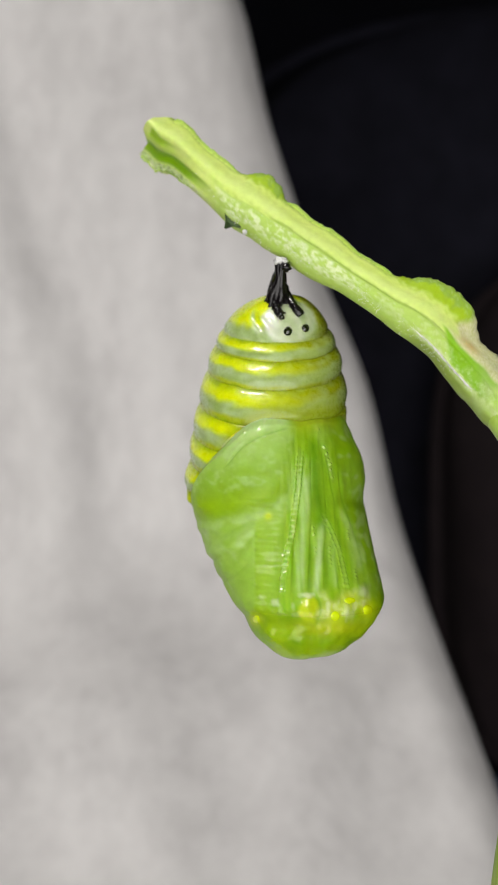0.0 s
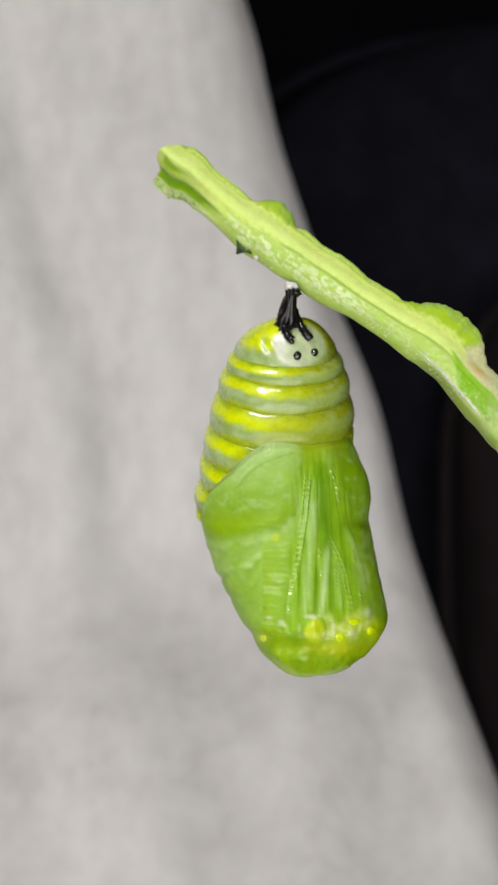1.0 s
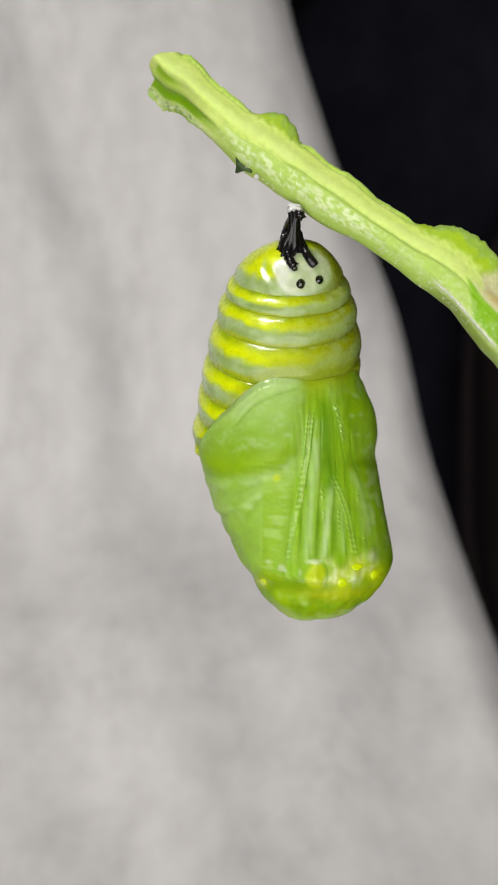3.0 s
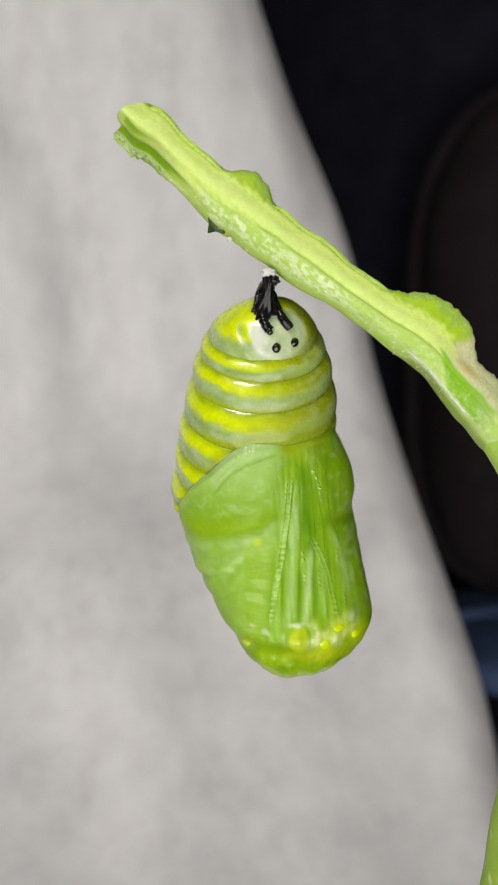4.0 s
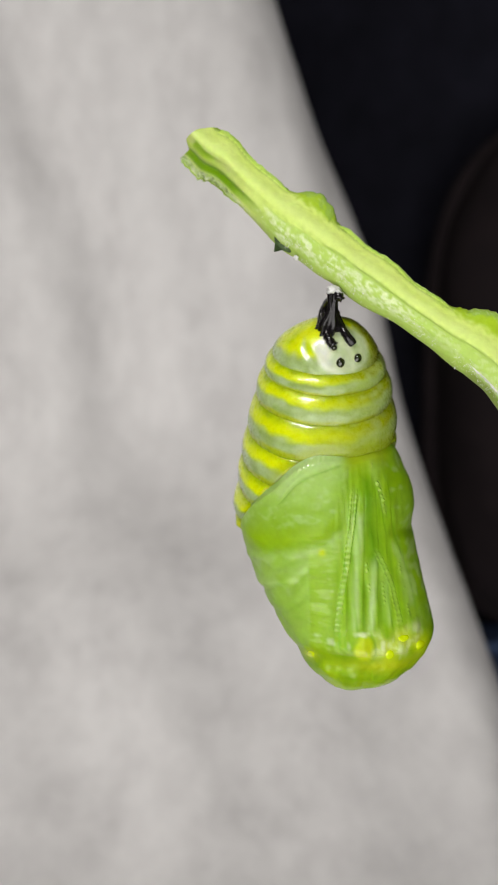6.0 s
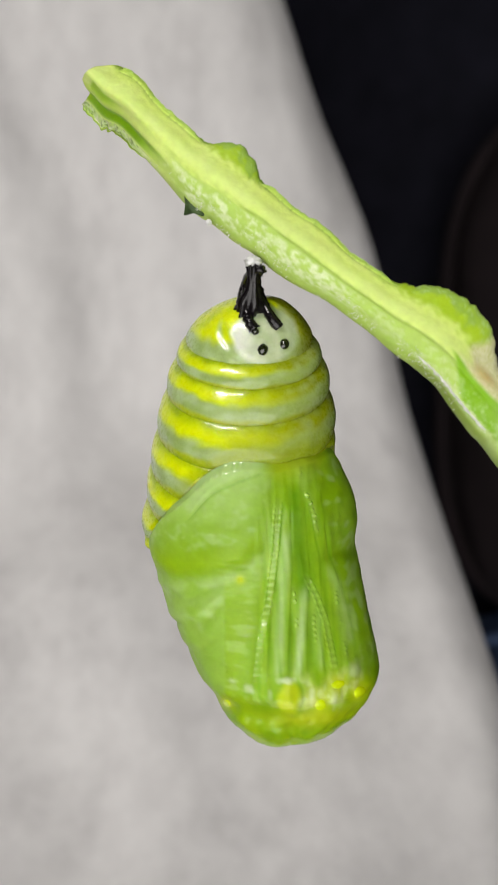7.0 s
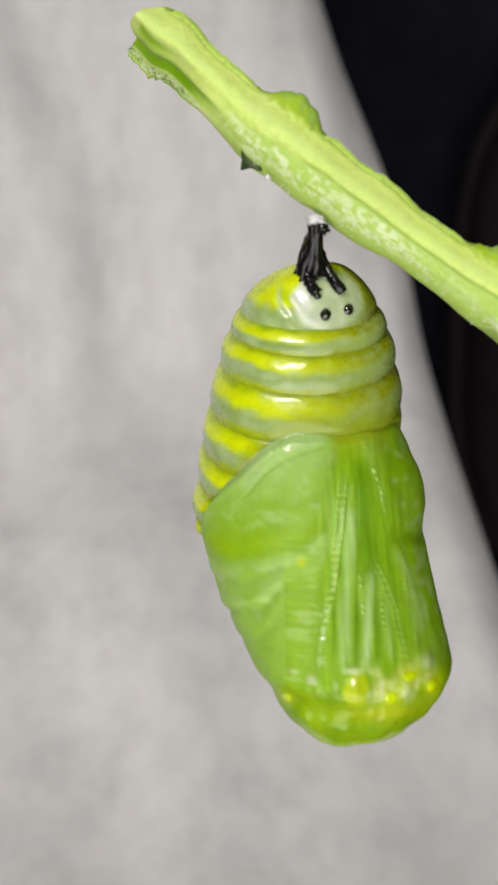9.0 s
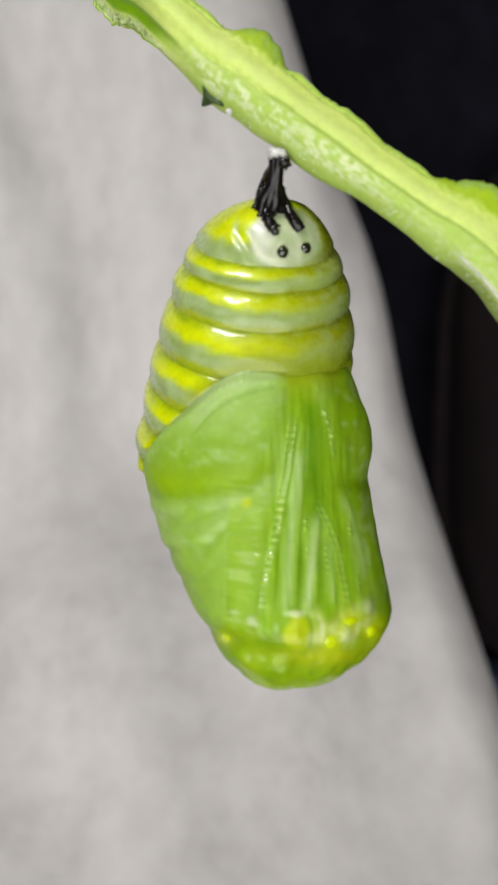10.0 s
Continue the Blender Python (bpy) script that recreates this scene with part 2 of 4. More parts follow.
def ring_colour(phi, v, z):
    """Pigment down one ring: yellow above, milky green below; duller towards the right, with some shade mixed into the
    colour.
    """
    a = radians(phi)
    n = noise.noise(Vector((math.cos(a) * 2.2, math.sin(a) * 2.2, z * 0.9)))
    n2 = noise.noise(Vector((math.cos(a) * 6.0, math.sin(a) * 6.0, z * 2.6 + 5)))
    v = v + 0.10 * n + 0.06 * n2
    # creases: olive skin, with the grooves' soft shade worked into the pigment
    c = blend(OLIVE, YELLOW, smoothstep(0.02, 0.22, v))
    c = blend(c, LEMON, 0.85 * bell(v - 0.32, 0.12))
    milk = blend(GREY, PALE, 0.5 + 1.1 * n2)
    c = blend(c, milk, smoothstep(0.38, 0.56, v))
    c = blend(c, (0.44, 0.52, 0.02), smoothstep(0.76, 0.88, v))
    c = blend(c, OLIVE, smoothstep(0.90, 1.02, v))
    # right side: duller skin, its shade from the left-hand light mixed in
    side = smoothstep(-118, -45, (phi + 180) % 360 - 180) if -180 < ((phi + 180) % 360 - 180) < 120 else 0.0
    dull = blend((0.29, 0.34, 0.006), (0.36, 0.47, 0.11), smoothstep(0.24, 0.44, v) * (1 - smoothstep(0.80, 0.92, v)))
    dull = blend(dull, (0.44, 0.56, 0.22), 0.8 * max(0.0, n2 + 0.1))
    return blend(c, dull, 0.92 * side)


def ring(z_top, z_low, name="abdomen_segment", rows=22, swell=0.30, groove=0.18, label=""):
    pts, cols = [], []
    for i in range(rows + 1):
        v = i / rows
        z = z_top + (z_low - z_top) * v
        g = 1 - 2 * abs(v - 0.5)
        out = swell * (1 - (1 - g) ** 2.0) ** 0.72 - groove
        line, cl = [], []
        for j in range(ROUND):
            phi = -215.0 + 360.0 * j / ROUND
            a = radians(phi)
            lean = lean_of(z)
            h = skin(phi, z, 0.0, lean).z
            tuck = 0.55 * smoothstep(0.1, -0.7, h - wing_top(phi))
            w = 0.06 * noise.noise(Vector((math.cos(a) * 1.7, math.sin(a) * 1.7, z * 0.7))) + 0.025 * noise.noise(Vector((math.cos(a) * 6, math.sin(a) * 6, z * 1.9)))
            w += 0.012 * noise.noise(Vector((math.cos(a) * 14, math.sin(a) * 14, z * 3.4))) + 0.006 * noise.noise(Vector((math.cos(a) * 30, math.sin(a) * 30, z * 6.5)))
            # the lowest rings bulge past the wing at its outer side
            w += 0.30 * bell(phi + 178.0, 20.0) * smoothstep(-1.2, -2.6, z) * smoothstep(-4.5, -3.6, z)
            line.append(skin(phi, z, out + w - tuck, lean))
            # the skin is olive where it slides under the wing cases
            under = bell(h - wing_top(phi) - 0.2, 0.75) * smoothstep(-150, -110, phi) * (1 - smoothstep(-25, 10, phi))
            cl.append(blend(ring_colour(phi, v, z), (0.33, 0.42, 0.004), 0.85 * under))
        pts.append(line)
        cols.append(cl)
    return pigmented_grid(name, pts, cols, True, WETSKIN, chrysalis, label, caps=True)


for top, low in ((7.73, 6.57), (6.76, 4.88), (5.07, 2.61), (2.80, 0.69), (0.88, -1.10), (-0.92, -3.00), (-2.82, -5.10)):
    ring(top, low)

pts, cols = [], []
for i in range(31):
    v = i / 30
    z = PZ[-1] - 0.01 + (7.53 - PZ[-1]) * v ** 1.25
    line, cl = [], []
    for j in range(ROUND):
        phi = -215.0 + 360.0 * j / ROUND
        a = radians(phi)
        p = skin(phi, z, 0.05, lean_of(z))
        x, zf = drawn(p)
        e = math.hypot((x - (2.89, 8.21)[0]) / 2.5, (zf - (2.89, 8.21)[1]) / 1.75) if p.y < 0.8 else 2.0
        fold = 0.045 * math.sin(e * 17 + 1.5 * noise.noise(Vector((x, zf, 0)))) * bell(e - 0.95, 0.35)
        fold *= 1.6 * (1 - smoothstep(1.8, 3.0, x)) * smoothstep(8.5, 7.8, zf)
        p = skin(phi, z, 0.05 - 0.23 * smoothstep(0.80, 1.0, v) + fold + 0.05 * noise.noise(Vector((math.cos(a) * 2, math.sin(a) * 2, z))) * v, lean_of(z))
        n2 = noise.noise(Vector((math.cos(a) * 5.0, math.sin(a) * 5.0, z * 2.0)))
        # yellow shoulders above a milky band, olive on the far side, and the pale plate below the stalk
        turn = (phi + 180) % 360 - 180
        c = blend(YELLOW, LEMON, 0.5 + 1.5 * n2)
        c = blend(c, blend(GREY, PALE, 0.6 + n2), smoothstep(0.66, 0.78, v + 0.06 * n2))
        c = blend(c, YELLOW, smoothstep(0.92, 1.0, v + 0.05 * n2))
        far = smoothstep(-70, -15, turn) * (1 - smoothstep(110, 150, turn))
        c = blend(c, blend((0.40, 0.44, 0.004), (0.30, 0.34, 0.01), smoothstep(0.3, 0.8, v)), far)
        d = math.hypot((x - 2.65) / 1.9, (zf - 7.85) / 1.55) if p.y < 0.8 else 2.0
        # plate whitened towards its left: lamp glare painted into the pigment
        plate = blend(blend(PALE, WHITE, 0.45 + n2), (0.78, 0.82, 0.68), bell(x - 1.3, 0.8))
        c = blend(plate, c, smoothstep(0.80, 1.02, d + 0.12 * n2))
        c = blend(c, PALE, 0.7 * bell(e - 1.06, 0.045) * (1 - smoothstep(1.6, 2.6, x)) * smoothstep(8.9, 8.2, zf))
        line.append(p)
        cl.append(c)
    pts.append(line)
    cols.append(cl)
pigmented_grid("abdomen_tip", pts, cols, True, WETSKIN, chrysalis, "milky rounded tip with black marks", caps=True)

# ---- lower body: shared relief and pigment, drawn in the front plane
FAN_TOP, FAN_LOW = 1.38, -10.24


def fan_sides(z):
    s = min(1.15, max(0.0, (z - FAN_TOP) / (FAN_LOW - FAN_TOP)))
    return 3.05 - 1.35 * s, 5.35 + 2.0 * s


def lobe_edge(x):
    return table([-3.6, -1.87, -0.04, 1.43, 2.34, 3.26], [-4.75, -4.60, -4.36, -3.95, -3.33, -2.4], x)


def course(*points):
    """A line that runs down the front: x by height, and how strongly it shows."""
    zs = [z for x, z in points][::-1]
    xs = [x for x, z in points][::-1]

    def read(z):
        if z <= zs[0] - 0.4 or z >= zs[-1] + 0.4:
            return None
        k = 0
        while k < len(zs) - 2 and zs[k + 1] < z:
            k += 1
        u = (z - zs[k]) / (zs[k + 1] - zs[k])
        return xs[k] + (xs[k + 1] - xs[k]) * u, smoothstep(zs[0] - 0.4, zs[0] + 0.5, z) * (1 - smoothstep(zs[-1] - 0.5, zs[-1] + 0.4, z))
    return read


ANTENNA = course((3.30, -0.59), (3.11, -3.15), (2.71, -6.08), (2.34, -7.91), (2.12, -9.82))
RIGHT_ANTENNA = course((4.80, -4.80), (5.31, -5.90), (5.75, -7.00), (6.04, -8.28), (6.26, -9.45))
SMALL_BEADS = (course((4.29, 1.17), (4.58, 0.22), (5.09, -1.14), (5.39, -2.42)), course((4.07, -5.17), (4.21, -6.63), (4.29, -7.36)), course((5.09, -5.53), (5.20, -7.36), (5.39, -9.20)), course((6.26, -5.72), (6.63, -7.36), (6.92, -9.01)))
PALE_BANDS = ((course((3.74, -2.23), (3.44, -6.08), (3.30, -9.75)), 0.34, 0.75), (course((4.62, -5.35), (4.47, -7.91), (4.32, -9.82)), 0.27, 1.0), (course((5.97, -4.43), (6.63, -6.08), (7.14, -8.28)), 0.30, 0.45), (course((5.39, -6.45), (5.57, -9.38)), 0.18, 0.5))
DEEP_BANDS = ((course((4.14, 0.15), (4.36, -3.15), (4.84, -5.90)), 0.42, 0.9), (course((3.99, -6.45), (3.88, -9.67)), 0.16, 0.7), (course((4.98, -6.45), (4.95, -9.56)), 0.18, 0.6), (course((3.48, -0.59), (3.26, -2.78)), 0.2, 0.4))
SEAMS = (course((3.66, -0.59), (3.22, -4.25), (2.86, -7.36), (2.71, -9.82)), course((3.96, -0.59), (4.03, -4.25), (3.92, -7.18), (3.85, -9.75)), course((4.65, -0.59), (4.98, -4.25), (4.87, -7.18), (4.87, -9.56)), course((4.98, -1.14), (5.53, -3.88), (5.53, -7.91), (5.83, -9.56)), course((5.53, -0.22), (5.97, -3.52), (6.78, -6.08), (7.44, -8.65)))


def rim_crease(x):
    return table([-1.43, -0.33, 1.06, 2.6], [-1.61, -0.29, 0.48, 0.99], x)


def head_line(x):
    """Lower border of the wing and leg cases against the head."""
    return table([-0.9, -0.15, 0.5, 1.4, 2.5, 3.4], [-10.65, -11.13, -10.65, -10.75, -10.95, -10.6], x)


EGG = (3.85, -10.84)
SPOTS = ((0.59, -11.47, 0.26), (5.57, -11.25, 0.38), (6.45, -10.22, 0.34), (7.62, -10.84, 0.40), (1.25, -4.76, 0.17))


def near_course(line, x, z, w):
    """How much a line shows at x, z: 1 on it, less beside it."""
    r = line(z)
    if r is None or abs(x - r[0]) > 3.2 * w:
        return 0.0
    return r[1] * bell(x - r[0], w)


def relief(phi, z, x, zf):
    """Lumps, ridges and creases, in mm outwards."""
    a = radians(phi)
    ca, sa = math.cos(a), math.sin(a)
    o = 0.09 * noise.noise(Vector((ca * 2.2, sa * 2.2, z * 0.5))) + 0.040 * noise.noise(Vector((ca * 6, sa * 6, z * 1.4)))
    fr = smoothstep(0.0, 0.35, -sa)
    wide = smoothstep(-0.45, 0.0, -sa)
    if wide <= 0.0:
        return o
    fl, fx = fan_sides(zf)
    # wing lobe on the left and the lumps below it
    t = zf - lobe_edge(x)
    lf = wide * (1 - smoothstep(fl - 1.3, fl + 0.2, x))
    o += lf * (0.26 * smoothstep(-0.1, 0.5, -sa) * smoothstep(-0.5, 0.6, t) * (1 - 0.8 * smoothstep(1.2, 4.6, t)) - 0.07 * bell(t + 0.45, 0.4))
    for drop, slope, deep in ((1.3, 0.16, 0.10), (2.9, 0.40, 0.13), (4.6, 0.60, 0.07)):
        e = t + drop - slope * (x + 2) + 0.5 * noise.noise(Vector((x * 0.7, zf * 0.7, drop)))
        o += lf * 0.9 * deep * (0.8 * bell(e - 0.65, 0.50) - bell(e, 0.36)) * (1 - smoothstep(-0.4, 0.9, x) * 0.7)
    if fr > 0.0:
        # turned-in rim of the wing
        if -1.6 < x < 2.7:
            e = zf - rim_crease(x)
            o += fr * (0.05 * bell(e - 0.35, 0.22) - 0.05 * bell(e, 0.08)) * smoothstep(-1.6, -1.0, x) * (1 - smoothstep(2.2, 2.7, x))
            # wet ruffle along the very edge of the rim
            rim_z = rim_crease(x) + 0.95
            o += fr * 0.07 * bell(zf - rim_z, 0.22) * max(0.0, 0.2 + math.sin(x * 19 + 2.2 * noise.noise(Vector((x * 2, zf, 0))))) * smoothstep(-0.9, -0.3, x) * (1 - smoothstep(2.0, 2.6, x))
        # step of the inner wing margin and cross wrinkles beside the antenna
        side = fr * smoothstep(0.25, 0.5, x + 0.05 * (zf + 8)) * (1 - smoothstep(fl - 0.2, fl + 0.35, x)) * smoothstep(-3.0, -4.2, zf) * smoothstep(-10.3, -9.6, zf)
        o -= 0.022 * fr * bell(x - (0.42 - 0.02 * (zf + 8)), 0.10) * smoothstep(-5.4, -6.2, zf) * smoothstep(-10.2, -9.5, zf)
        o += side * 0.017 * math.sin(zf * 15.5 + 2.2 * noise.noise(Vector((x * 1.2, zf * 0.9, 0))) + 1.3 * x) * (0.6 + noise.noise(Vector((x * 1.5, zf * 1.2, 8))))
        # right wing fold
        o -= fr * 0.14 * bell(zf - (-3.88), 0.4) * smoothstep(5.4, 6.6, x)
        # leg and antenna cases
        if fl - 0.6 < x < fx + 0.6 and zf > -11.0:
            o += 0.035 * fr * noise.noise(Vector((x * 3.2 + zf * 0.25, zf * 0.45, 1)))
            for line in SEAMS:
                o -= 0.022 * fr * near_course(line, x, zf, 0.075) * (0.6 + noise.noise(Vector((x, zf * 0.9, 3))))
            for line, w, k in PALE_BANDS:
                o += 0.035 * k * fr * near_course(line, x, zf, w)
            for line, w, k in DEEP_BANDS:
                o -= 0.025 * k * fr * near_course(line, x, zf, w)
            for line, gap in ((ANTENNA, 0.17), (RIGHT_ANTENNA, 0.13)):
                r = line(zf)
                if r is not None and abs(x - r[0]) < 0.6:
                    g = smoothstep(-0.35, 0.2, noise.noise(Vector((zf * 0.6, gap * 30, 4))))
                    rung = math.sin(zf * 17.5 + 1.6 * noise.noise(Vector((zf * 0.7, gap * 9, 0))))
                    o += fr * r[1] * (0.038 * (bell(x - r[0] - gap, 0.055) + bell(x - r[0] + gap, 0.055)) * (0.7 + 0.5 * rung) + 0.035 * g * rung * bell(x - r[0], gap))
            for k, line in enumerate(SMALL_BEADS):
                r = line(zf)
                if r is not None and abs(x - r[0]) < 0.4:
                    g = smoothstep(-0.1, 0.3, noise.noise(Vector((zf * 1.1, k * 7.7, 2))))
                    o += fr * (0.14 if k == 0 else 0.09) * g * r[1] * bell(x - r[0] - 0.07 * noise.noise(Vector((zf * 2.5, k, 0))), 0.065) * max(0.0, 0.25 + math.sin(zf * (16 + 3 * k) + 2.5 * noise.noise(Vector((zf * 0.9, k, 5)))))
        # front of the head: swollen lobes between the spots
        if zf < -8.8:
            # uneven underside with a shallow cleft
            low = smoothstep(-11.2, -12.6, zf)
            o += fr * (0.13 * noise.noise(Vector((x * 1.1, zf * 0.9, 6))) + 0.05 * noise.noise(Vector((x * 2.6, zf * 2.6, 2)))) * (0.35 + 0.65 * low)
            o -= 0.22 * low * bell(x - 4.0, 0.45)
            for gx, gz, rx, rz, h in ((*EGG, 0.72, 1.02, 0.20), (5.28, -10.55, 0.42, 0.95, 0.10), (6.30, -10.92, 0.42, 0.75, 0.10), (7.29, -9.60, 0.50, 0.55, 0.12), (1.80, -10.40, 0.45, 0.34, 0.10), (0.88, -9.96, 0.30, 0.26, 0.08), (7.62, -10.84, 0.38, 0.42, 0.10), (3.74, -9.82, 0.50, 0.24, 0.08)):
                o += fr * 0.8 * h * (1 - smoothstep(0.0, 1.25, math.hypot((x - gx) / rx, (zf - gz) / rz)))
            o -= fr * 0.045 * bell(zf - head_line(x), 0.26) * (1 - smoothstep(0.0, 1.4, x)) * smoothstep(-1.6, -0.9, x)
            o -= fr * 0.015 * bell(zf - head_line(x), 0.14) * smoothstep(0.5, 1.4, x) * (1 - smoothstep(3.0, 3.6, x))
            o -= fr * 0.03 * bell(math.hypot((x - EGG[0]) / 0.80, (zf - EGG[1]) / 1.08) - 1.0, 0.13) * smoothstep(-0.2, 0.3, x - EGG[0])
    return o


GREEN, DEEP, LIME = (0.255, 0.46, 0.004), (0.14, 0.33, 0.002), (0.33, 0.55, 0.012)
JADE, MILK, SAP = (0.32, 0.53, 0.065), (0.46, 0.65, 0.22), (0.31, 0.52, 0.002)


def body_colour(phi, z, x, zf):
    """Pigment of the skin, and how wet it is."""
    a = radians(phi)
    ca, sa = math.cos(a), math.sin(a)
    n1 = noise.noise(Vector((ca * 2.5, sa * 2.5, z * 0.6 + 3)))
    n2 = noise.noise(Vector((ca * 7, sa * 7, z * 1.8)))
    n3 = noise.noise(Vector((ca * 16, sa * 16, z * 3.6)))
    fr = smoothstep(0.0, 0.35, -sa)
    fl, fx = fan_sides(zf)
    t = zf - lobe_edge(x) + 0.15 * n2
    wet = 0.06 + 0.05 * n1
    c = blend(GREEN, JADE, 0.35 + 0.9 * n1 + 0.4 * n2)
    left = fr * (1 - smoothstep(fl - 0.7, fl + 0.3, x)) + (1 - fr) * (1 if ca < 0 else 0)
    # upper lobe: sappy near its lower rim, paler above
    c = blend(c, SAP, 0.85 * left * bell(t - 0.5, 0.95))
    c = blend(c, JADE, left * smoothstep(1.0, 2.8, t) * (0.65 + 0.7 * n2))
    c = blend(c, (0.40, 0.60, 0.15), left * 0.7 * smoothstep(2.0, 4.2, t))
    c = blend(c, MILK, left * 0.5 * smoothstep(0.0, 0.6, 0.6 * n3 + 0.7 * n2) * smoothstep(0.8, 2.0, t))
    if fr > 0 and -1.7 < x < 2.8:
        e = zf - rim_crease(x)
        k = fr * smoothstep(-1.7, -1.0, x) * (1 - smoothstep(2.2, 2.8, x))
        c = blend(c, (0.24, 0.46, 0.06), 0.55 * k * bell(e, 0.07))
        c = blend(c, (0.50, 0.70, 0.26), 0.6 * k * smoothstep(0.1, 0.4, e))
        wet += 0.25 * k * smoothstep(0.2, 0.6, e) + 0.9 * k * bell(e - 0.95, 0.3)
    # girdle below it, milky and soft
    c = blend(c, MILK, left * 0.62 * smoothstep(0.1, -1.0, t) * smoothstep(-6.0, -3.6, t) * (1 - 0.6 * smoothstep(-0.2, 0.8, x)) * (0.55 + 0.9 * n1 + 0.5 * n2))
    c = blend(c, JADE, left * 0.9 * smoothstep(0.0, -0.6, t))
    c = blend(c, MILK, left * 0.42 * (bell(t + 0.8 - 0.16 * (x + 2) + 0.5 * n2, 0.5) + bell(t + 2.3 - 0.40 * (x + 2) + 0.7 * n2, 0.6)) * (0.7 + 1.6 * n2))
    c = blend(c, LIME, left * 0.55 * smoothstep(0.3, 0.6, x) * smoothstep(-4.4, -5.4, zf))
    c = blend(c, (0.50, 0.70, 0.20), left * 0.5 * smoothstep(0.3, 0.6, x) * smoothstep(-4.2, -4.8, zf) * smoothstep(-0.1, 0.35, n2 + 0.5 * math.sin(zf * 15.5) * 0.3))
    # right wing
    right = fr * smoothstep(fx - 0.4, fx + 0.2, x)
    c = blend(c, GREEN, 0.55 * right)
    c = blend(c, MILK, right * 0.45 * smoothstep(0.10, 0.5, n2 + 0.35 * bell(zf + 5.5, 1.5) - 0.1))
    # leg and antenna cases: milky and deep streaks
    if fl - 0.7 < x < fx + 0.7 and fr > 0.0:
        inside = fr * smoothstep(1.0, -2.5, zf) * smoothstep(fl - 0.5, fl + 0.4, x) * (1 - smoothstep(fx - 0.35, fx + 0.3, x))
        fine = noise.noise(Vector((x * 4.2 + zf * 0.3, zf * 0.30, 4)))
        c = blend(c, blend((0.25, 0.50, 0.006), LIME, 0.45 + 0.9 * fine), 0.9 * inside)
        wet += 0.22 * inside
        for line, w, k in DEEP_BANDS:
            c = blend(c, DEEP, 0.95 * k * fr * near_course(line, x, zf, w))
        for line, w, k in PALE_BANDS:
            c = blend(c, (0.53, 0.72, 0.30), k * fr * near_course(line, x, zf, w * 0.8) * (0.75 + 0.5 * fine))
        for line in SEAMS:
            c = blend(c, DEEP, 0.35 * fr * near_course(line, x, zf, 0.08))
        for line in (ANTENNA, RIGHT_ANTENNA) + SMALL_BEADS:
            k = fr * near_course(line, x, zf, 0.2)
            c = blend(c, (0.42, 0.66, 0.12), 0.4 * k)
            wet += 0.9 * k
    top = wing_top(phi) - z
    c = blend(c, (0.38, 0.48, 0.008), 0.85 * fr * smoothstep(2.2, 3.4, x) * bell(top, 0.75) * (1 - smoothstep(5.2, 6.2, x)))
    # head
    edge = head_line(x) if x < 3.4 else table([3.4, 5.0, 7.6], [-10.6, -10.2, -9.8], x)
    hd = (1 - smoothstep(edge - 0.45, edge + 0.25, zf + 0.25 * n2)) if fr > 0 else 1 - smoothstep(-11.2, -10.7, zf)
    c3 = blend((0.23, 0.42, 0.002), (0.34, 0.53, 0.003), 0.5 + 1.2 * n1 + 0.5 * n2)
    glow = fr * math.exp(-(((x - 5.2) / 2.2) ** 2 + ((zf + 12.0) / 0.55) ** 2))
    c3 = blend(c3, (0.48, 0.58, 0.004), glow)
    c = blend(c, c3, hd)
    if fr > 0 and zf < -8.8:
        wet += 0.15 * hd
        clear = fr * smoothstep(3.6, 4.6, x) * bell(zf + 10.6 - 0.12 * (x - 5), 0.75) * (1 - smoothstep(7.2, 8.0, x))
        c = blend(c, (0.56, 0.69, 0.12), clear * (0.75 + 1.2 * n2))
        c = blend(c, (0.62, 0.74, 0.34), 0.8 * clear * smoothstep(0.0, 0.4, n2 + 0.6 * n3))
        e = math.hypot((x - EGG[0]) / 0.72, (zf - EGG[1]) / 1.02)
        c = blend(c, (0.55, 0.69, 0.008), fr * (1 - smoothstep(0.55, 1.1, e + 0.15 * n2)))
        c = blend(c, (0.22, 0.42, 0.01), 0.40 * fr * bell(e - 1.12, 0.12) * smoothstep(0.1, 0.5, x - EGG[0]))
        # pale translucent patches, and whitish glints painted along the front row
        for gx, gz, rx, rz, k in ((3.66, -9.89, 0.50, 0.22, 0.95), (1.80, -10.37, 0.36, 0.30, 0.8), (0.88, -10.00, 0.30, 0.16, 0.6), (5.09, -10.77, 0.16, 0.60, 0.7), (6.23, -10.99, 0.22, 0.50, 0.8), (7.29, -9.60, 0.42, 0.42, 0.6), (2.89, -10.55, 0.18, 0.3, 0.4)):
            k *= 0.8 * fr * (1 - smoothstep(0.2, 1.3, math.hypot((x - gx) / rx, (zf - gz) / rz) + 0.5 * n3 + 0.4 * n2))
            c = blend(c, (0.70, 0.80, 0.48), k)
            wet += 0.3 * k
    for gx, gz, gr in SPOTS:
        c = blend(c, (0.62, 0.76, 0.006), 0.95 * fr * bell(math.hypot(x - gx, zf - gz), 1.35 * gr))
    return (*c, min(1.0, max(0.0, wet)))


def body_point(phi, z, rim=True, extra=0.0):
    x, zf = drawn(skin(phi, z))
    k = smoothstep(0.0, 0.55, wing_top(phi) - z) if rim else 1.0
    out = 0.10 * k - 0.16 * (1 - k) + relief(phi, z, x, zf) * (0.3 + 0.7 * k) + extra
    out *= min(1.0, section(z)[2] / 1.6)
    return skin(phi, z, out), body_colour(phi, z, x, zf)


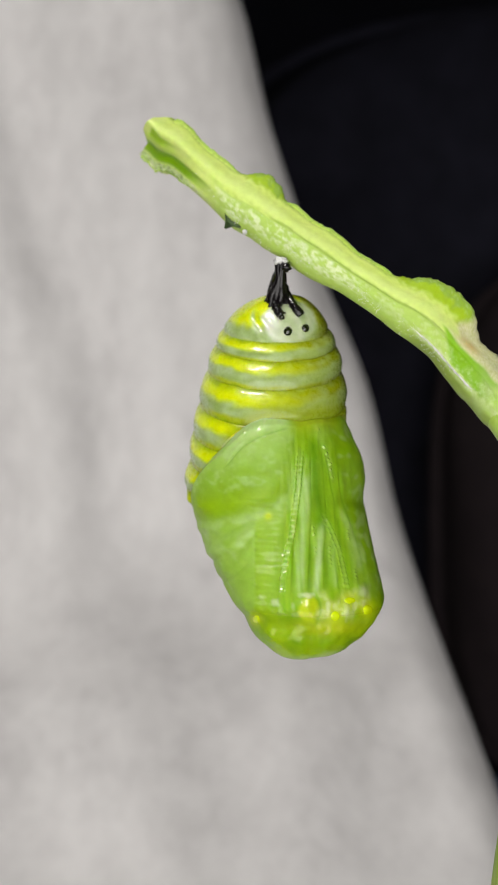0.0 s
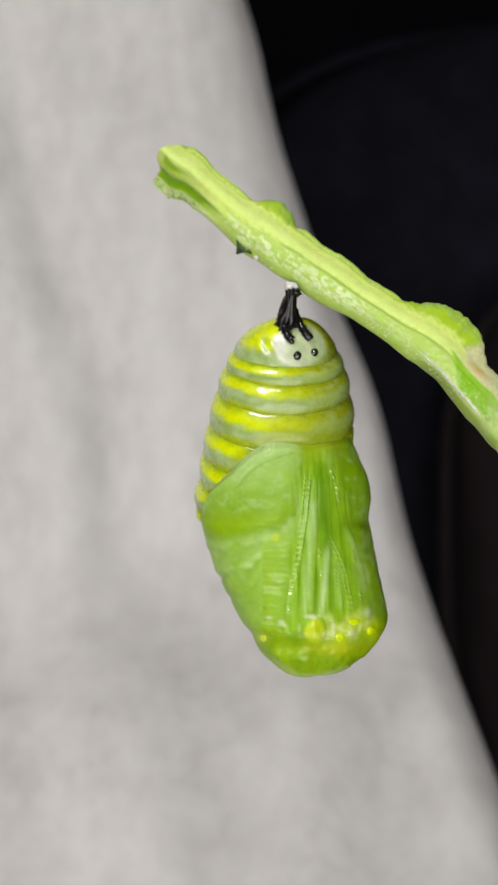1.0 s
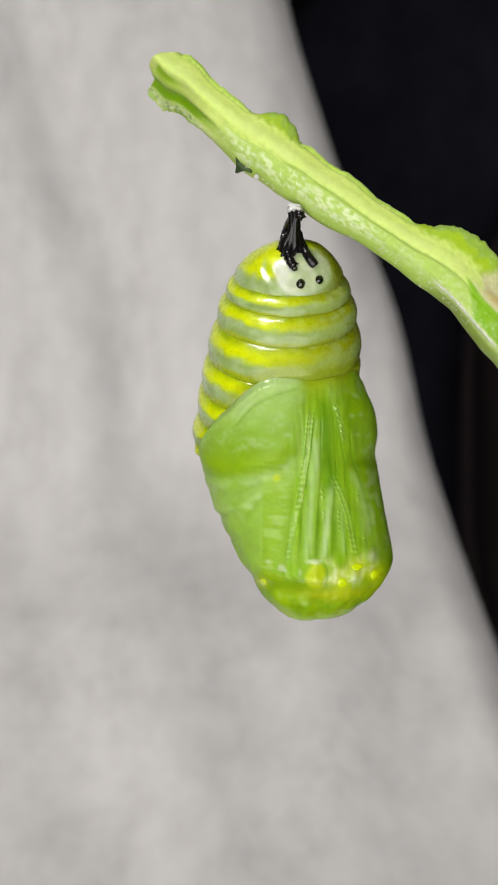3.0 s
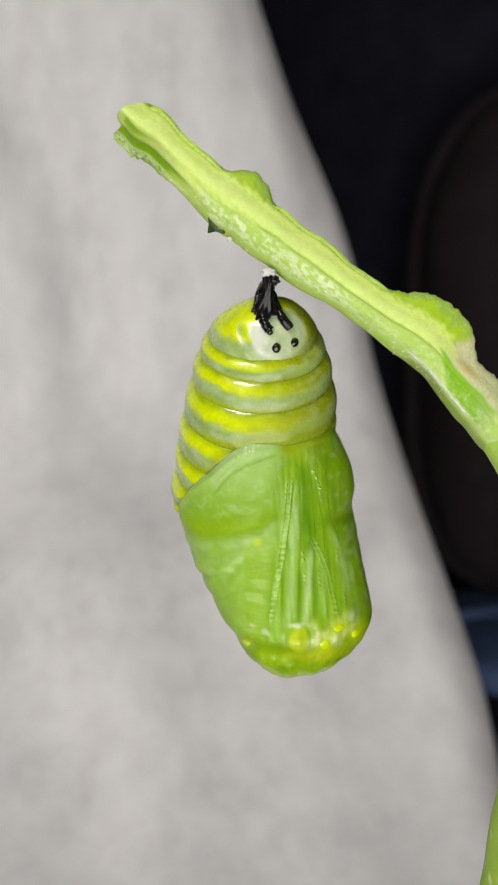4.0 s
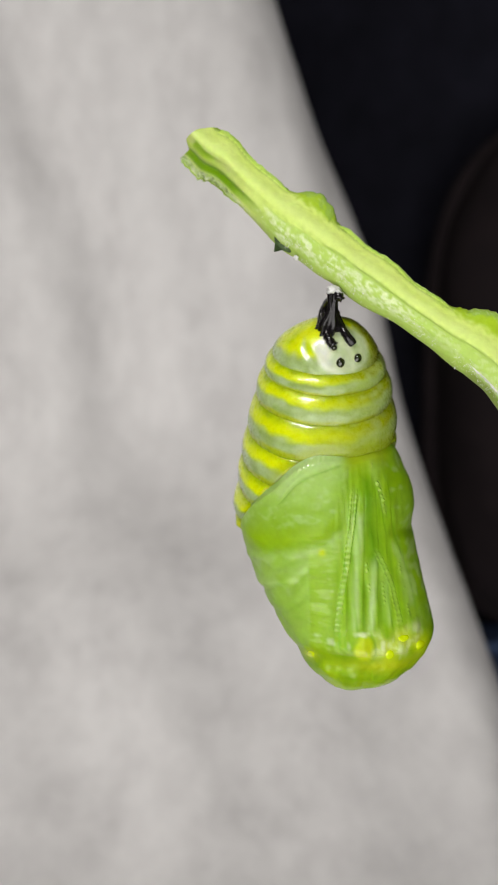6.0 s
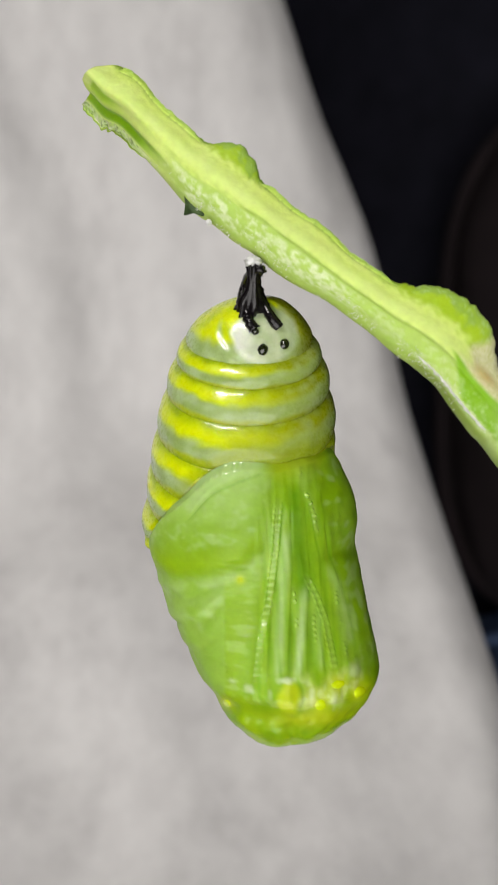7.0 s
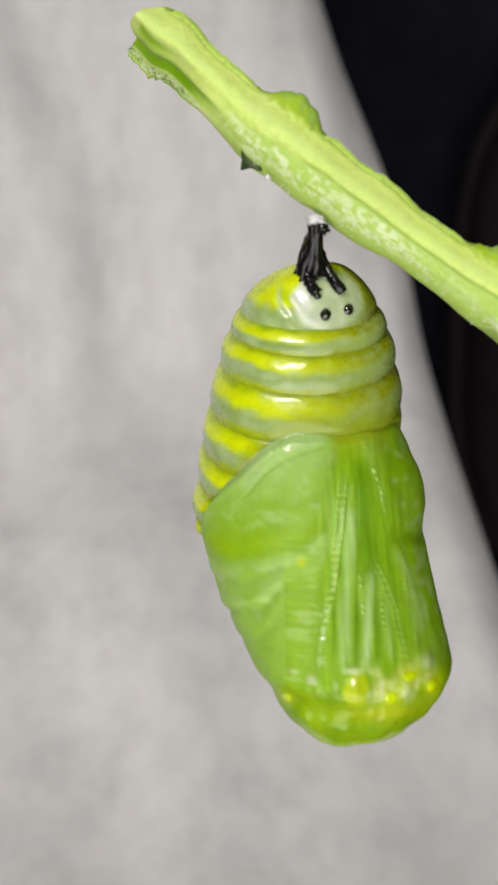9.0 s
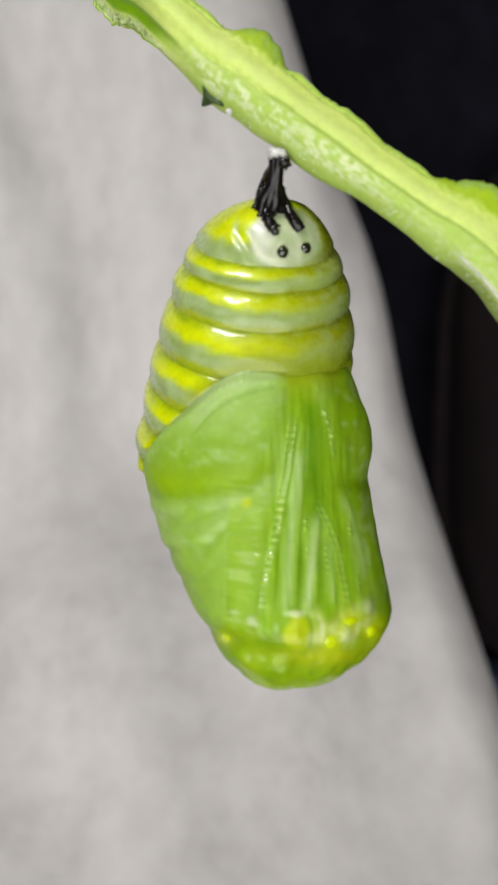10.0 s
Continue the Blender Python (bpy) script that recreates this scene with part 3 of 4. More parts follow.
def phi_of(x, z):
    """The turn at which the front skin shows x in the front plane."""
    p, n = front(x, z * 67.3 / 65.5)
    return math.degrees(math.atan2(n.y, n.x))


def fan_phi(z, f):
    left, right = fan_sides(z * 67.3 / 65.5)
    return phi_of(left + (right - left) * f, z)


def body_patch(name, phi_a, phi_b, across, down, label=""):
    pts, cols = [], []
    for i in range(down + 1):
        v = i / down
        line, cl = [], []
        zm = FAN_TOP + (Z_HEAD - FAN_TOP) * v
        a, b = phi_a(zm), phi_b(zm)
        for j in range(across + 1):
            phi = a + (b - a) * j / across
            zt = wing_top(phi)
            p, c = body_point(phi, zt + (Z_HEAD - zt) * v)
            line.append(p)
            cl.append(c)
        pts.append(line)
        cols.append(cl)
    return pigmented_grid(name, pts, cols, False, JADESKIN, chrysalis, label)


body_patch("wing_case", lambda z: -240.0, lambda z: fan_phi(z, 0.0), 200, 220, "pale jade wing case with faint veins")
body_patch("wing_case", lambda z: fan_phi(z, 1.0), lambda z: 121.0, 110, 220)
for k, (name, f0, f1) in enumerate((("antenna_case", 0.0, 0.16), ("leg_case", 0.16, 0.38), ("proboscis_case", 0.38, 0.60), ("leg_case", 0.60, 0.80), ("antenna_case", 0.80, 1.0))):
    body_patch(name, lambda z, f=f0: fan_phi(z, f), lambda z, f=f1: fan_phi(z, f), 32, 220)

pts, cols = [], []
for lift in (0.15, 0.04):
    row = [body_point(-240.0 + 360.0 * j / 240, Z_HEAD + lift, False, -0.7 * lift) for j in range(240)]
    pts.append([p for p, c in row])
    cols.append([c for p, c in row])
for i in range(61):
    v = i / 60
    z = Z_HEAD + (PZ[0] + 0.02 - Z_HEAD) * (1 - (1 - v) ** 1.7)
    row = [body_point(-240.0 + 360.0 * j / 240, z, False) for j in range(240)]
    pts.append([p for p, c in row])
    cols.append([c for p, c in row])
head = pigmented_grid("head_case", pts, cols, True, JADESKIN, chrysalis, "smooth bright green head case", caps=True)
part("head_nub", blob(front(2.60, -13.67)[0] + Vector((0, 1.6, -0.06)), 0.26, 0.34, 0.20, rough=0.3), GREENBARK, head)


def disc(name, x, z, a, b, h, mat, parent, leaning=False, seed=0.0):
    """A low domed spot that follows the skin."""
    rows = []
    for i in range(7):
        r = 1.0 - i / 6
        line = []
        for j in range(22):
            q = 2 * math.pi * j / 22
            rr = r * (1 + 0.14 * noise.noise(Vector((math.cos(q) * 1.3, math.sin(q) * 1.3, seed + x))))
            xx, zz = x + a * rr * math.cos(q), z + b * rr * math.sin(q)
            p, n = front(xx, zz, 0.0, leaning)
            base = 0.05 if leaning else 0.10 + relief(math.degrees(math.atan2(n.y, n.x)), p.z, xx, zz)
            line.append(p + n * (base + 0.02 + h * (1 - r * r) - 0.09 * r ** 6))
        rows.append(line)
    bm = bmesh.new()
    verts = grid(bm, rows, True)
    bm.faces.new(verts[-1])
    bmesh.ops.remove_doubles(bm, verts=bm.verts, dist=1e-7)
    bmesh.ops.recalc_face_normals(bm, faces=bm.faces)
    if sum(f.normal.y * f.calc_area() for f in bm.faces) > 0:
        bmesh.ops.reverse_faces(bm, faces=bm.faces)
    return part(name, bm, mat, parent)


for x, z, a, b in ((0.59, -11.47, 0.25, 0.30), (5.57, -11.25, 0.36, 0.36), (6.45, -10.22, 0.45, 0.24), (7.62, -10.84, 0.38, 0.40)):
    disc("gold_spot", x, z, a, b, 0.025, GOLD, head)
disc("gold_fleck", 1.25, -4.76, 0.16, 0.18, 0.0, SOFTGOLD, chrysalis, seed=3)

# ---- cremaster: black strands that run together into a knob
low = front(1.94, 8.76, 0.0, True)[0] + Vector((-0.20, 0.75, -0.35))
top = PIVOT + Vector((0.02, 0.05, 0.0))
rows = []
for i in range(29):
    u = i / 28
    c = top.lerp(low, u) + Vector((0.05 * math.sin(math.pi * u), -0.12 * math.sin(math.pi * u), 0))
    w = 0.40 - 0.13 * math.sin(math.pi * min(1.0, u * 1.8)) + 0.30 * smoothstep(0.30, 0.85, u)
    line = []
    for j in range(40):
        q = 2 * math.pi * j / 40
        ridge = 1 + 0.15 * math.cos(6 * q + 1.5 * u) + 0.22 * noise.noise(Vector((math.cos(q) * 1.5, math.sin(q) * 1.5, u * 4)))
        line.append(c + Vector((w * math.cos(q) * ridge, 0.8 * w * math.sin(q) * ridge, 0.25 * noise.noise(Vector((math.cos(q) * 2, math.sin(q) * 2, 8))) * u)))
    rows.append(line)
bm = bmesh.new()
fill_ends(bm, grid(bm, rows, True))
bmesh.ops.recalc_face_normals(bm, faces=bm.faces)
crem = part("cremaster", bm, BLACK, chrysalis, "black ridged stalk of the chrysalis")
part("knob", blob(PIVOT + Vector((0.33, -0.10, -0.38)), 0.30, 0.26, 0.26, rough=0.6, seed=2), BLACK, crem)


def strand(path, r0, r1, seed, name="strand"):
    pts = [PIVOT + Vector((path[0][0], 0.0, -0.15))]
    for x, z, out in path[1:]:
        p, n = front(x, z, out, True)
        pts.append(p)
    fine, rad = [], []
    m = len(pts) - 1
    for k in range(8 * m + 1):
        u = k / 8
        fine.append(Vector((table(list(range(m + 1)), [p.x for p in pts], u), table(list(range(m + 1)), [p.y for p in pts], u), table(list(range(m + 1)), [p.z for p in pts], u))))
        rad.append((r0 + (r1 - r0) * u / m) * (1 + 0.42 * noise.noise(Vector((k * 0.55, seed, 0)))))
    part(name, tube(fine, rad, 12), BLACK, crem)


strand(((0.0, 0), (1.83, 10.04, 0.55), (1.65, 9.23, 0.22), (1.80, 8.61, 0.10), (2.09, 8.21, 0.02)), 0.20, 0.32, 2, "prong")
strand(((0.15, 0), (2.20, 10.04, 0.55), (2.56, 9.23, 0.22), (2.97, 8.65, 0.10), (3.37, 8.21, 0.02)), 0.20, 0.33, 4, "prong")
strand(((-0.1, 0), (1.72, 10.04, 0.45), (1.36, 9.38, 0.10), (1.17, 9.09, -0.10)), 0.18, 0.26, 1, "ridge")
for k, (x, z, a, b) in enumerate(((2.53, 7.22, 0.30, 0.31), (3.63, 7.40, 0.27, 0.30), (2.12, 8.10, 0.22, 0.20))):
    disc("black_spot", x, z, a, b, 0.17, BEAD, chrysalis, True, k)

# everything of the chrysalis hangs from its silk button
for ob in list(chrysalis.children):
    ob.location = -PIVOT * MM
chrysalis.location = PIVOT * MM

# ---------------------------------------------------------------- the eaten leaf's midrib
midrib = tagged(new("leaf_midrib"), "lime green milkweed midrib chewed bare of its leaf blade", "leaf stem")
# stations: x, upper edge, lower edge (seen from the front), and how far back
SX = [-5.72, -5.17, -4.43, -3.52, -2.23, -0.95, 0.33, 1.43, 2.53, 3.63, 5.09, 6.56, 8.02, 9.49, 10.95, 12.24, 13.34, 14.43, 15.35, 16.27, 17.00, 17.73, 19.01, 20.48]
SU = [21.69, 21.18, 20.74, 19.78, 18.76, 17.88, 17.29, 16.34, 15.61, 14.73, 13.81, 12.60, 11.72, 10.84, 10.22, 9.31, 8.21, 7.29, 6.52, 5.35, 4.10, 2.89, 0.88, -1.69]
SL = [17.59, 17.26, 16.85, 16.27, 15.17, 13.99, 13.04, 12.31, 11.58, 10.84, 9.96, 9.31, 8.35, 7.29, 6.15, 4.91, 3.63, 2.27, 1.10, -0.07, -0.81, -1.98, -3.52, -6.08]
SY = [1.50, 1.30, 1.00, 0.70, 0.20, -0.30, -0.80, -1.30, -1.70, -2.00, -2.40, -2.90, -3.30, -3.60, -3.90, -4.10, -4.30, -4.50, -4.60, -4.90, -5.20, -5.60, -6.20, -7.00]


def stem_at(s):
    """Upper edge, lower edge and depth of the midrib at station s."""
    k = list(range(len(SX)))
    x, zu, zl, y = table(k, SX, s), table(k, SU, s), table(k, SL, s), table(k, SY, s)
    f = (70.33 + y) / 67.3
    return x * f, zu * f, zl * f, y


def stem_frame(s):
    a, b = stem_at(max(0, s - 0.3)), stem_at(min(len(SX) - 1, s + 0.3))
    x, zu, zl, y = stem_at(s)
    d = Vector((b[0] - a[0], b[3] - a[3], (b[1] + b[2] - a[1] - a[2]) / 2)).normalized()
    up = (Vector((0, 0, 1)) - d * d.z)
    up = Vector((up.x, 0, up.z)).normalized()
    out = d.cross(up).normalized()
    if out.y > 0:
        out = -out
    half = (zu - zl) / 2 * max(0.25, abs(up.z))
    return Vector((x, y, (zu + zl) / 2)), d, up, out, half


def fold_line(s):
    """Turn of the step between the smooth face and the downy flank."""
    return 0.262 - 0.012 * smoothstep(5, 9, s) - 0.008 * math.sin(s * 0.9)


def tooth(s):
    """Height (mm) of the leaf-blade teeth left standing on the upper margin."""
    a = smoothstep(4.5, 6.0, s) * (1 - smoothstep(6.2, 7.2, s)) * 0.62
    b = smoothstep(12.0, 14.6, s) * (1 - smoothstep(15.2, 16.6, s)) * 1.25
    r = 1 + 0.25 * noise.noise(Vector((s * 2.3, 3.0, 0))) + 0.14 * noise.noise(Vector((s * 7.0, 8.0, 0)))
    return (a + b) * r


# how far the torn tip reaches out round its edge
CUT_Q, CUT_D = [0.0, 0.03, 0.115, 0.20, 0.28, 0.305, 0.33, 0.37, 0.42, 0.46, 0.6, 1.0], [0.0, -0.1, -0.55, -0.85, -0.85, -0.45, -0.30, -0.15, -0.25, -0.40, 0.2, 0.0]


def stem_skin(s, q, extra=0.0):
    """q: turn round the midrib, 0 at its upper edge, a quarter at the front."""
    c, d, up, out, h = stem_frame(s)
    a = 2 * math.pi * q
    fl = fold_line(s)
    k = 1.0
    # the smooth face is nearly flat, with a soft rib along it
    k -= 0.12 * bell(q - 0.12, 0.07) + 0.05 * bell(q - 0.28, 0.03)
    # it steps down to the flank
    k -= 0.06 * bell(q - fl - 0.008, 0.010) * smoothstep(4.0, 8.0, s)
    k += 0.04 * bell(q - fl - 0.05, 0.04)
    # hollow pocket, groove and lip at the cut tip
    k -= 0.17 * bell(q - 0.350, 0.024) * (1 - smoothstep(2.6, 4.6, s))
    k -= 0.10 * bell(q - 0.270, 0.022) * smoothstep(0.1, 0.8, s) * (1 - smoothstep(1.2, 2.6, s))
    k += 0.06 * bell(q - 0.30, 0.012) * (1 - smoothstep(2.0, 3.4, s))
    k += 0.10 * bell(q - 0.24, 0.06) * (1 - smoothstep(0.2, 0.8, s))
    k += 0.09 * bell(q - 0.440, 0.025) * (1 - smoothstep(3.0, 4.6, s)) * (1 + 1.2 * noise.noise(Vector((s * 4, 2, 7))))
    # folded scrap near the bend
    k += 0.10 * bell(q - 0.33, 0.05) * bell(s - 15.8, 1.2)
    k += 0.016 * noise.noise(Vector((s * 0.9, math.cos(a) * 1.2, math.sin(a) * 1.2))) + 0.010 * noise.noise(Vector((s * 5, math.cos(a) * 4, math.sin(a) * 4)))
    if q < 0.07 or q > 0.93:
        e = q if q < 0.5 else 1 - q
        k += (0.07 - e) / 0.07 * 0.065 * (noise.noise(Vector((s * 3.5, 1, 1))) + 0.8 * noise.noise(Vector((s * 9.0, 5, 1))) + 0.5 * noise.noise(Vector((s * 21.0, 3, 1))))
    c = c + d * (table(CUT_Q, CUT_D, q) * (1 - smoothstep(0.0, 2.2, s)))
    e = q / 0.085 if q < 0.5 else (1 - q) / 0.03
    c = c + up * (tooth(s) * math.exp(-e * e))
    p = c + up * (math.cos(a) * h * k + extra * math.cos(a)) + out * (math.sin(a) * h * 0.78 * k + extra * math.sin(a))
    # the lower lip of the cut tip leans away to the back
    away = 3.6 * (1 - smoothstep(0.0, 5.5, s)) * smoothstep(0.2, -1.0, math.cos(a))
    eye = Vector((0.0, -70.33, 0.0))
    return eye + (p - eye) * (1 + away / (p.y + 70.33))


LIMEFACE, SPRING, LEAF, DOWN = (0.74, 0.90, 0.24), (0.65, 0.84, 0.14), (0.33, 0.52, 0.03), (0.80, 0.87, 0.58)


def stem_colour(s, q):
    a = 2 * math.pi * q
    n1 = noise.noise(Vector((s * 1.1, math.cos(a) * 2, math.sin(a) * 2)))
    n2 = noise.noise(Vector((s * 4.5, math.cos(a) * 7, math.sin(a) * 7)))
    n3 = noise.noise(Vector((s * 11, math.cos(a) * 17, math.sin(a) * 17)))
    fl = fold_line(s)
    c = blend(LIMEFACE, SPRING, 0.15 + 0.5 * n1 + 0.2 * n2)
    # rib along the face is the palest
    c = blend(c, (0.66, 0.82, 0.25), 0.6 * bell(q - 0.20, 0.045))
    # upper margin
    m = 1 - smoothstep(0.03, 0.10 + 0.03 * n1, q) if q < 0.5 else 0.0
    c = blend(c, LEAF, 0.9 * m)
    c = blend(c, (0.14, 0.28, 0.03), 0.9 * m * smoothstep(0.12, 0.4, n3 + 0.3 * n2))
    # blade tissue of the teeth
    e = q / 0.10 if q < 0.5 else (1 - q) / 0.05
    k = min(1.0, tooth(s) / 0.45) * math.exp(-e * e)
    c = blend(c, (0.40, 0.60, 0.015), smoothstep(0.15, 0.5, k + 0.2 * n2))
    c = blend(c, (0.31, 0.49, 0.07), 0.9 * smoothstep(0.55, 0.85, k + 0.4 * n2 + 0.25 * smoothstep(6.0, 6.6, s) * (1 - smoothstep(8, 9, s))))
    c = blend(c, (0.48, 0.66, 0.28), 0.5 * smoothstep(0.5, 0.9, k) * smoothstep(0.1, 0.4, n3))
    # tip: green pocket, ridge, deep groove, crusty lip
    tip = 1 - smoothstep(3.0, 4.8, s + 0.5 * n1)
    c = blend(c, (0.38, 0.66, 0.004), (1 - smoothstep(0.024, 0.034, abs(q - 0.266 - 0.012 * s))) * smoothstep(0.45, 0.6, s) * (1 - smoothstep(1.2, 2.4, s)))
    c = blend(c, (0.58, 0.80, 0.12), bell(q - 0.302, 0.014) * (1 - smoothstep(1.8, 3.0, s)))
    c = blend(c, (0.26, 0.52, 0.003), tip * smoothstep(0.315, 0.325, q) * (1 - smoothstep(0.385, 0.40, q)))
    lip = tip * smoothstep(0.395, 0.415, q) * (1 - smoothstep(0.47, 0.50, q))
    c = blend(c, blend((0.56, 0.76, 0.22), (0.84, 0.90, 0.62), 0.5 + 1.9 * n3), lip)
    c = blend(c, (0.20, 0.34, 0.04), 0.9 * lip * smoothstep(0.1, 0.35, n3 - 0.4 * n2))
    # flank
    fk = smoothstep(fl, fl + 0.010, q) * (1 - tip) * smoothstep(3.6, 5.2, s)
    low = smoothstep(0.37, 0.41, q + 0.02 * n1)
    flank = blend((0.48, 0.68, 0.13), (0.50, 0.69, 0.14), low)
    downy = smoothstep(-0.25, 0.30, n2 * 0.8 + n3 * 0.4 + 0.5 * n1) * (1 - smoothstep(0.36, 0.41, q + 0.03 * n2)) * smoothstep(0.0, 0.02, q - fl - 0.008)
    downy *= 1 - 0.65 * smoothstep(10.5, 12.5, s)
    flank = blend(flank, DOWN, 0.42 * downy)
    flank = blend(flank, (0.27, 0.36, 0.07), 0.85 * smoothstep(13.6, 15.0, s) * smoothstep(0.37, 0.41, q))
    flank = blend(flank, LEAF, smoothstep(0.50, 0.62, q))
    c = blend(c, flank, fk)
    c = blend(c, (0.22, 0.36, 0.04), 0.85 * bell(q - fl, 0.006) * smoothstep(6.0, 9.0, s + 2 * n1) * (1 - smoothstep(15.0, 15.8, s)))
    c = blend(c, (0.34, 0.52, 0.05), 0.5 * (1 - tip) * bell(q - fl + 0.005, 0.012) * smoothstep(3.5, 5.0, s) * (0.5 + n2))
    # bright folded scrap with a ridge of pale fibres beside it
    sc = smoothstep(15.7, 16.1, s + 10 * (0.30 - q)) * smoothstep(0.205, 0.225, q + 0.02 * n1) * (1 - smoothstep(0.335, 0.35, q + 0.02 * n2)) * (1 - smoothstep(18.3, 19.0, s + 0.5 * n1))
    ridge = smoothstep(13.8, 14.8, s) * bell(q - 0.362 + 0.012 * n2, 0.018) * (1 - smoothstep(17.6, 18.4, s))
    c = blend(c, (0.24, 0.50, 0.003), sc)
    c = blend(c, (0.74, 0.80, 0.54), ridge * (0.75 + 0.9 * n3))
    # dry papery scar on the bend
    dry = smoothstep(15.2, 15.9, s + 0.8 * n1) * (1 - smoothstep(0.20, 0.235, q + 0.03 * n1)) if q < 0.5 else 0.0
    c = blend(c, blend((0.56, 0.56, 0.26), (0.72, 0.70, 0.46), 0.5 + n3), 0.92 * dry)
    c = blend(c, (0.64, 0.44, 0.12), 0.75 * dry * math.exp(-((s - 16.3) / 0.45) ** 2 - ((q - 0.165) / 0.035) ** 2) * (0.9 + n3))
    far = smoothstep(16.6, 18.0, s)
    c = blend(c, (0.42, 0.54, 0.20), 0.6 * far * (0.6 + n1))
    return (*c, 0.2 + 0.65 * fk * downy)


rows, cols = [], []
S_END = len(SX) - 1
N_ST = 330
for i in range(N_ST + 1):
    s = S_END * i / N_ST
    qs = [j / 128 for j in range(128)]
    rows.append([stem_skin(s, q) for q in qs])
    cols.append([stem_colour(s, q) for q in qs])
# the hollow end
rim, middle = rows[0], sum(rows[0], Vector()) / len(rows[0])
inward = stem_frame(0.5)[1]
for k, deep in ((0.86, 0.15), (0.45, 0.3), (0.05, 0.35)):
    rows.insert(0, [middle + (p - middle) * k + inward * deep for p in rim])
    cols.insert(0, [(0.30, 0.58, 0.02, 0.2)] * len(rim))
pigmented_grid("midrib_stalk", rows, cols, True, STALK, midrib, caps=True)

# sparse white down on the lower flank
bm = bmesh.new()
for k in range(900):
    s = random.uniform(3.5, 16.5)
    q = random.gauss(0.375, 0.04)
    if noise.noise(Vector((s * 0.9, q * 9.0, 7.0))) < 0.0 or not 0.31 < q < 0.49:
        continue
    c, d, up, out, h = stem_frame(s)
    p = stem_skin(s, q, -0.01)
    n = (p - c).normalized()
    tip = p + n * random.uniform(0.03, 0.10) + (d * random.uniform(-1, 1) + up * random.uniform(-1, 1)) * 0.08
    w = d * random.uniform(0.010, 0.022)
    bm.faces.new([bm.verts.new(v * MM) for v in (p - w, p + w, tip + w * 0.6, tip - w * 0.6)])
tagged(part("down", bm, SILK, midrib, "fine white down"), kind="stuff")


def flap(name, s0, s1, q, height, tilt, mat, teeth=1.0, seed=0, n=40, label="", curl=0.22):
    """A torn strip of leaf blade that carries the midrib's face on past its edge."""
    rows, cols = [], []
    for i in range(n + 1):
        u = i / n
        s = s0 + (s1 - s0) * u
        c, d, up, out, h = stem_frame(s)
        root = stem_skin(s, q, -0.02)
        a = 2 * math.pi * tilt
        way = (up * math.cos(a) + out * math.sin(a)).normalized()
        gap = max(0.0, h - (root - c).dot(up)) if tilt < 0.25 else 0.12
        hh = height(u) * (1 + 0.30 * teeth * noise.noise(Vector((u * 9 + seed, 1.7, 0)))) + 0.09 * teeth * noise.noise(Vector((u * 23 + seed, 4.1, 0)))
        ends = smoothstep(0.0, 0.14, u) * (1 - smoothstep(0.86, 1.0, u))
        row, cl = [], []
        for k in range(11):
            v = k / 10
            bend = out * (curl * v * v * noise.noise(Vector((u * 4 + seed, v, 9))) + 0.07 * v * noise.noise(Vector((u * 12 + seed, v * 3, 2)))) - out * 0.10 * gap * v * v
            row.append(root + way * (max(-0.05, hh) + gap) * v * ends + bend * ends)
            nn = noise.noise(Vector((u * 14 + seed, v * 4, 3)))
            n4 = noise.noise(Vector((u * 40 + seed, v * 12, 6)))
            cc = blend(stem_colour(s, q)[:3], (0.44, 0.62, 0.08), smoothstep(0.20, 0.55, v + 0.25 * nn))
            cc = blend(cc, (0.34, 0.50, 0.07), 0.8 * smoothstep(0.50, 0.75, v + 0.3 * nn))
            cc = blend(cc, (0.46, 0.66, 0.26), 0.6 * smoothstep(0.1, 0.5, n4) * smoothstep(0.4, 0.8, v))
            cc = blend(cc, (0.14, 0.28, 0.03), 0.8 * smoothstep(0.30, 0.5, -n4) * smoothstep(0.5, 0.9, v))
            cl.append(blend(cc, (0.66, 0.76, 0.42), 0.75 * smoothstep(0.90, 1.0, v) * (0.6 + nn)))
        rows.append(row)
        cols.append(cl)
    return pigmented_grid(name, rows, cols, False, mat, midrib, label)


def hump(peak, h, sharp=1.0):
    return lambda u: h * max(0.0, math.sin(math.pi * (u ** (math.log(0.5) / math.log(peak))))) ** sharp


flap("blade_remnant", 0.3, 4.9, 0.07, lambda u: 0.06, 0.0, STALK, 0.9, 3, n=110, label="thin dark green torn blade edge")
flap("blade_remnant", 6.9, 12.8, 0.06, lambda u: 0.05, 0.0, STALK, 1.1, 8, n=120)
flap("blade_remnant", 0.0, 3.8, 0.45, lambda u: 0.12 * (1 - u), 0.47, STALK, 0.7, 17, n=90, label="frilled torn lower edge")
flap("torn_fibre", 14.0, 18.0, 0.352, hump(0.6, 0.12), 0.36, SILK, 2.2, 29, n=90)

# dark chewed scrap, silk and a grain on the underside
bm = bmesh.new()
rows = [[Vector((-1.58, 14.95)).to_3d().xzy, Vector((-0.84, 14.36)).to_3d().xzy, Vector((-0.55, 13.99)).to_3d().xzy],
        [Vector((-1.54, 14.43)).to_3d().xzy, Vector((-1.21, 14.21)).to_3d().xzy, Vector((-0.62, 13.92)).to_3d().xzy],
        [Vector((-1.61, 13.92)).to_3d().xzy, Vector((-1.14, 14.03)).to_3d().xzy, Vector((-0.66, 13.85)).to_3d().xzy]]
rows = [[p * (70.33 - 1.3) / 67.3 + Vector((0, -1.2 - 0.2 * k, 0)) for k, p in enumerate(r)] for r in rows]
grid(bm, rows, False)
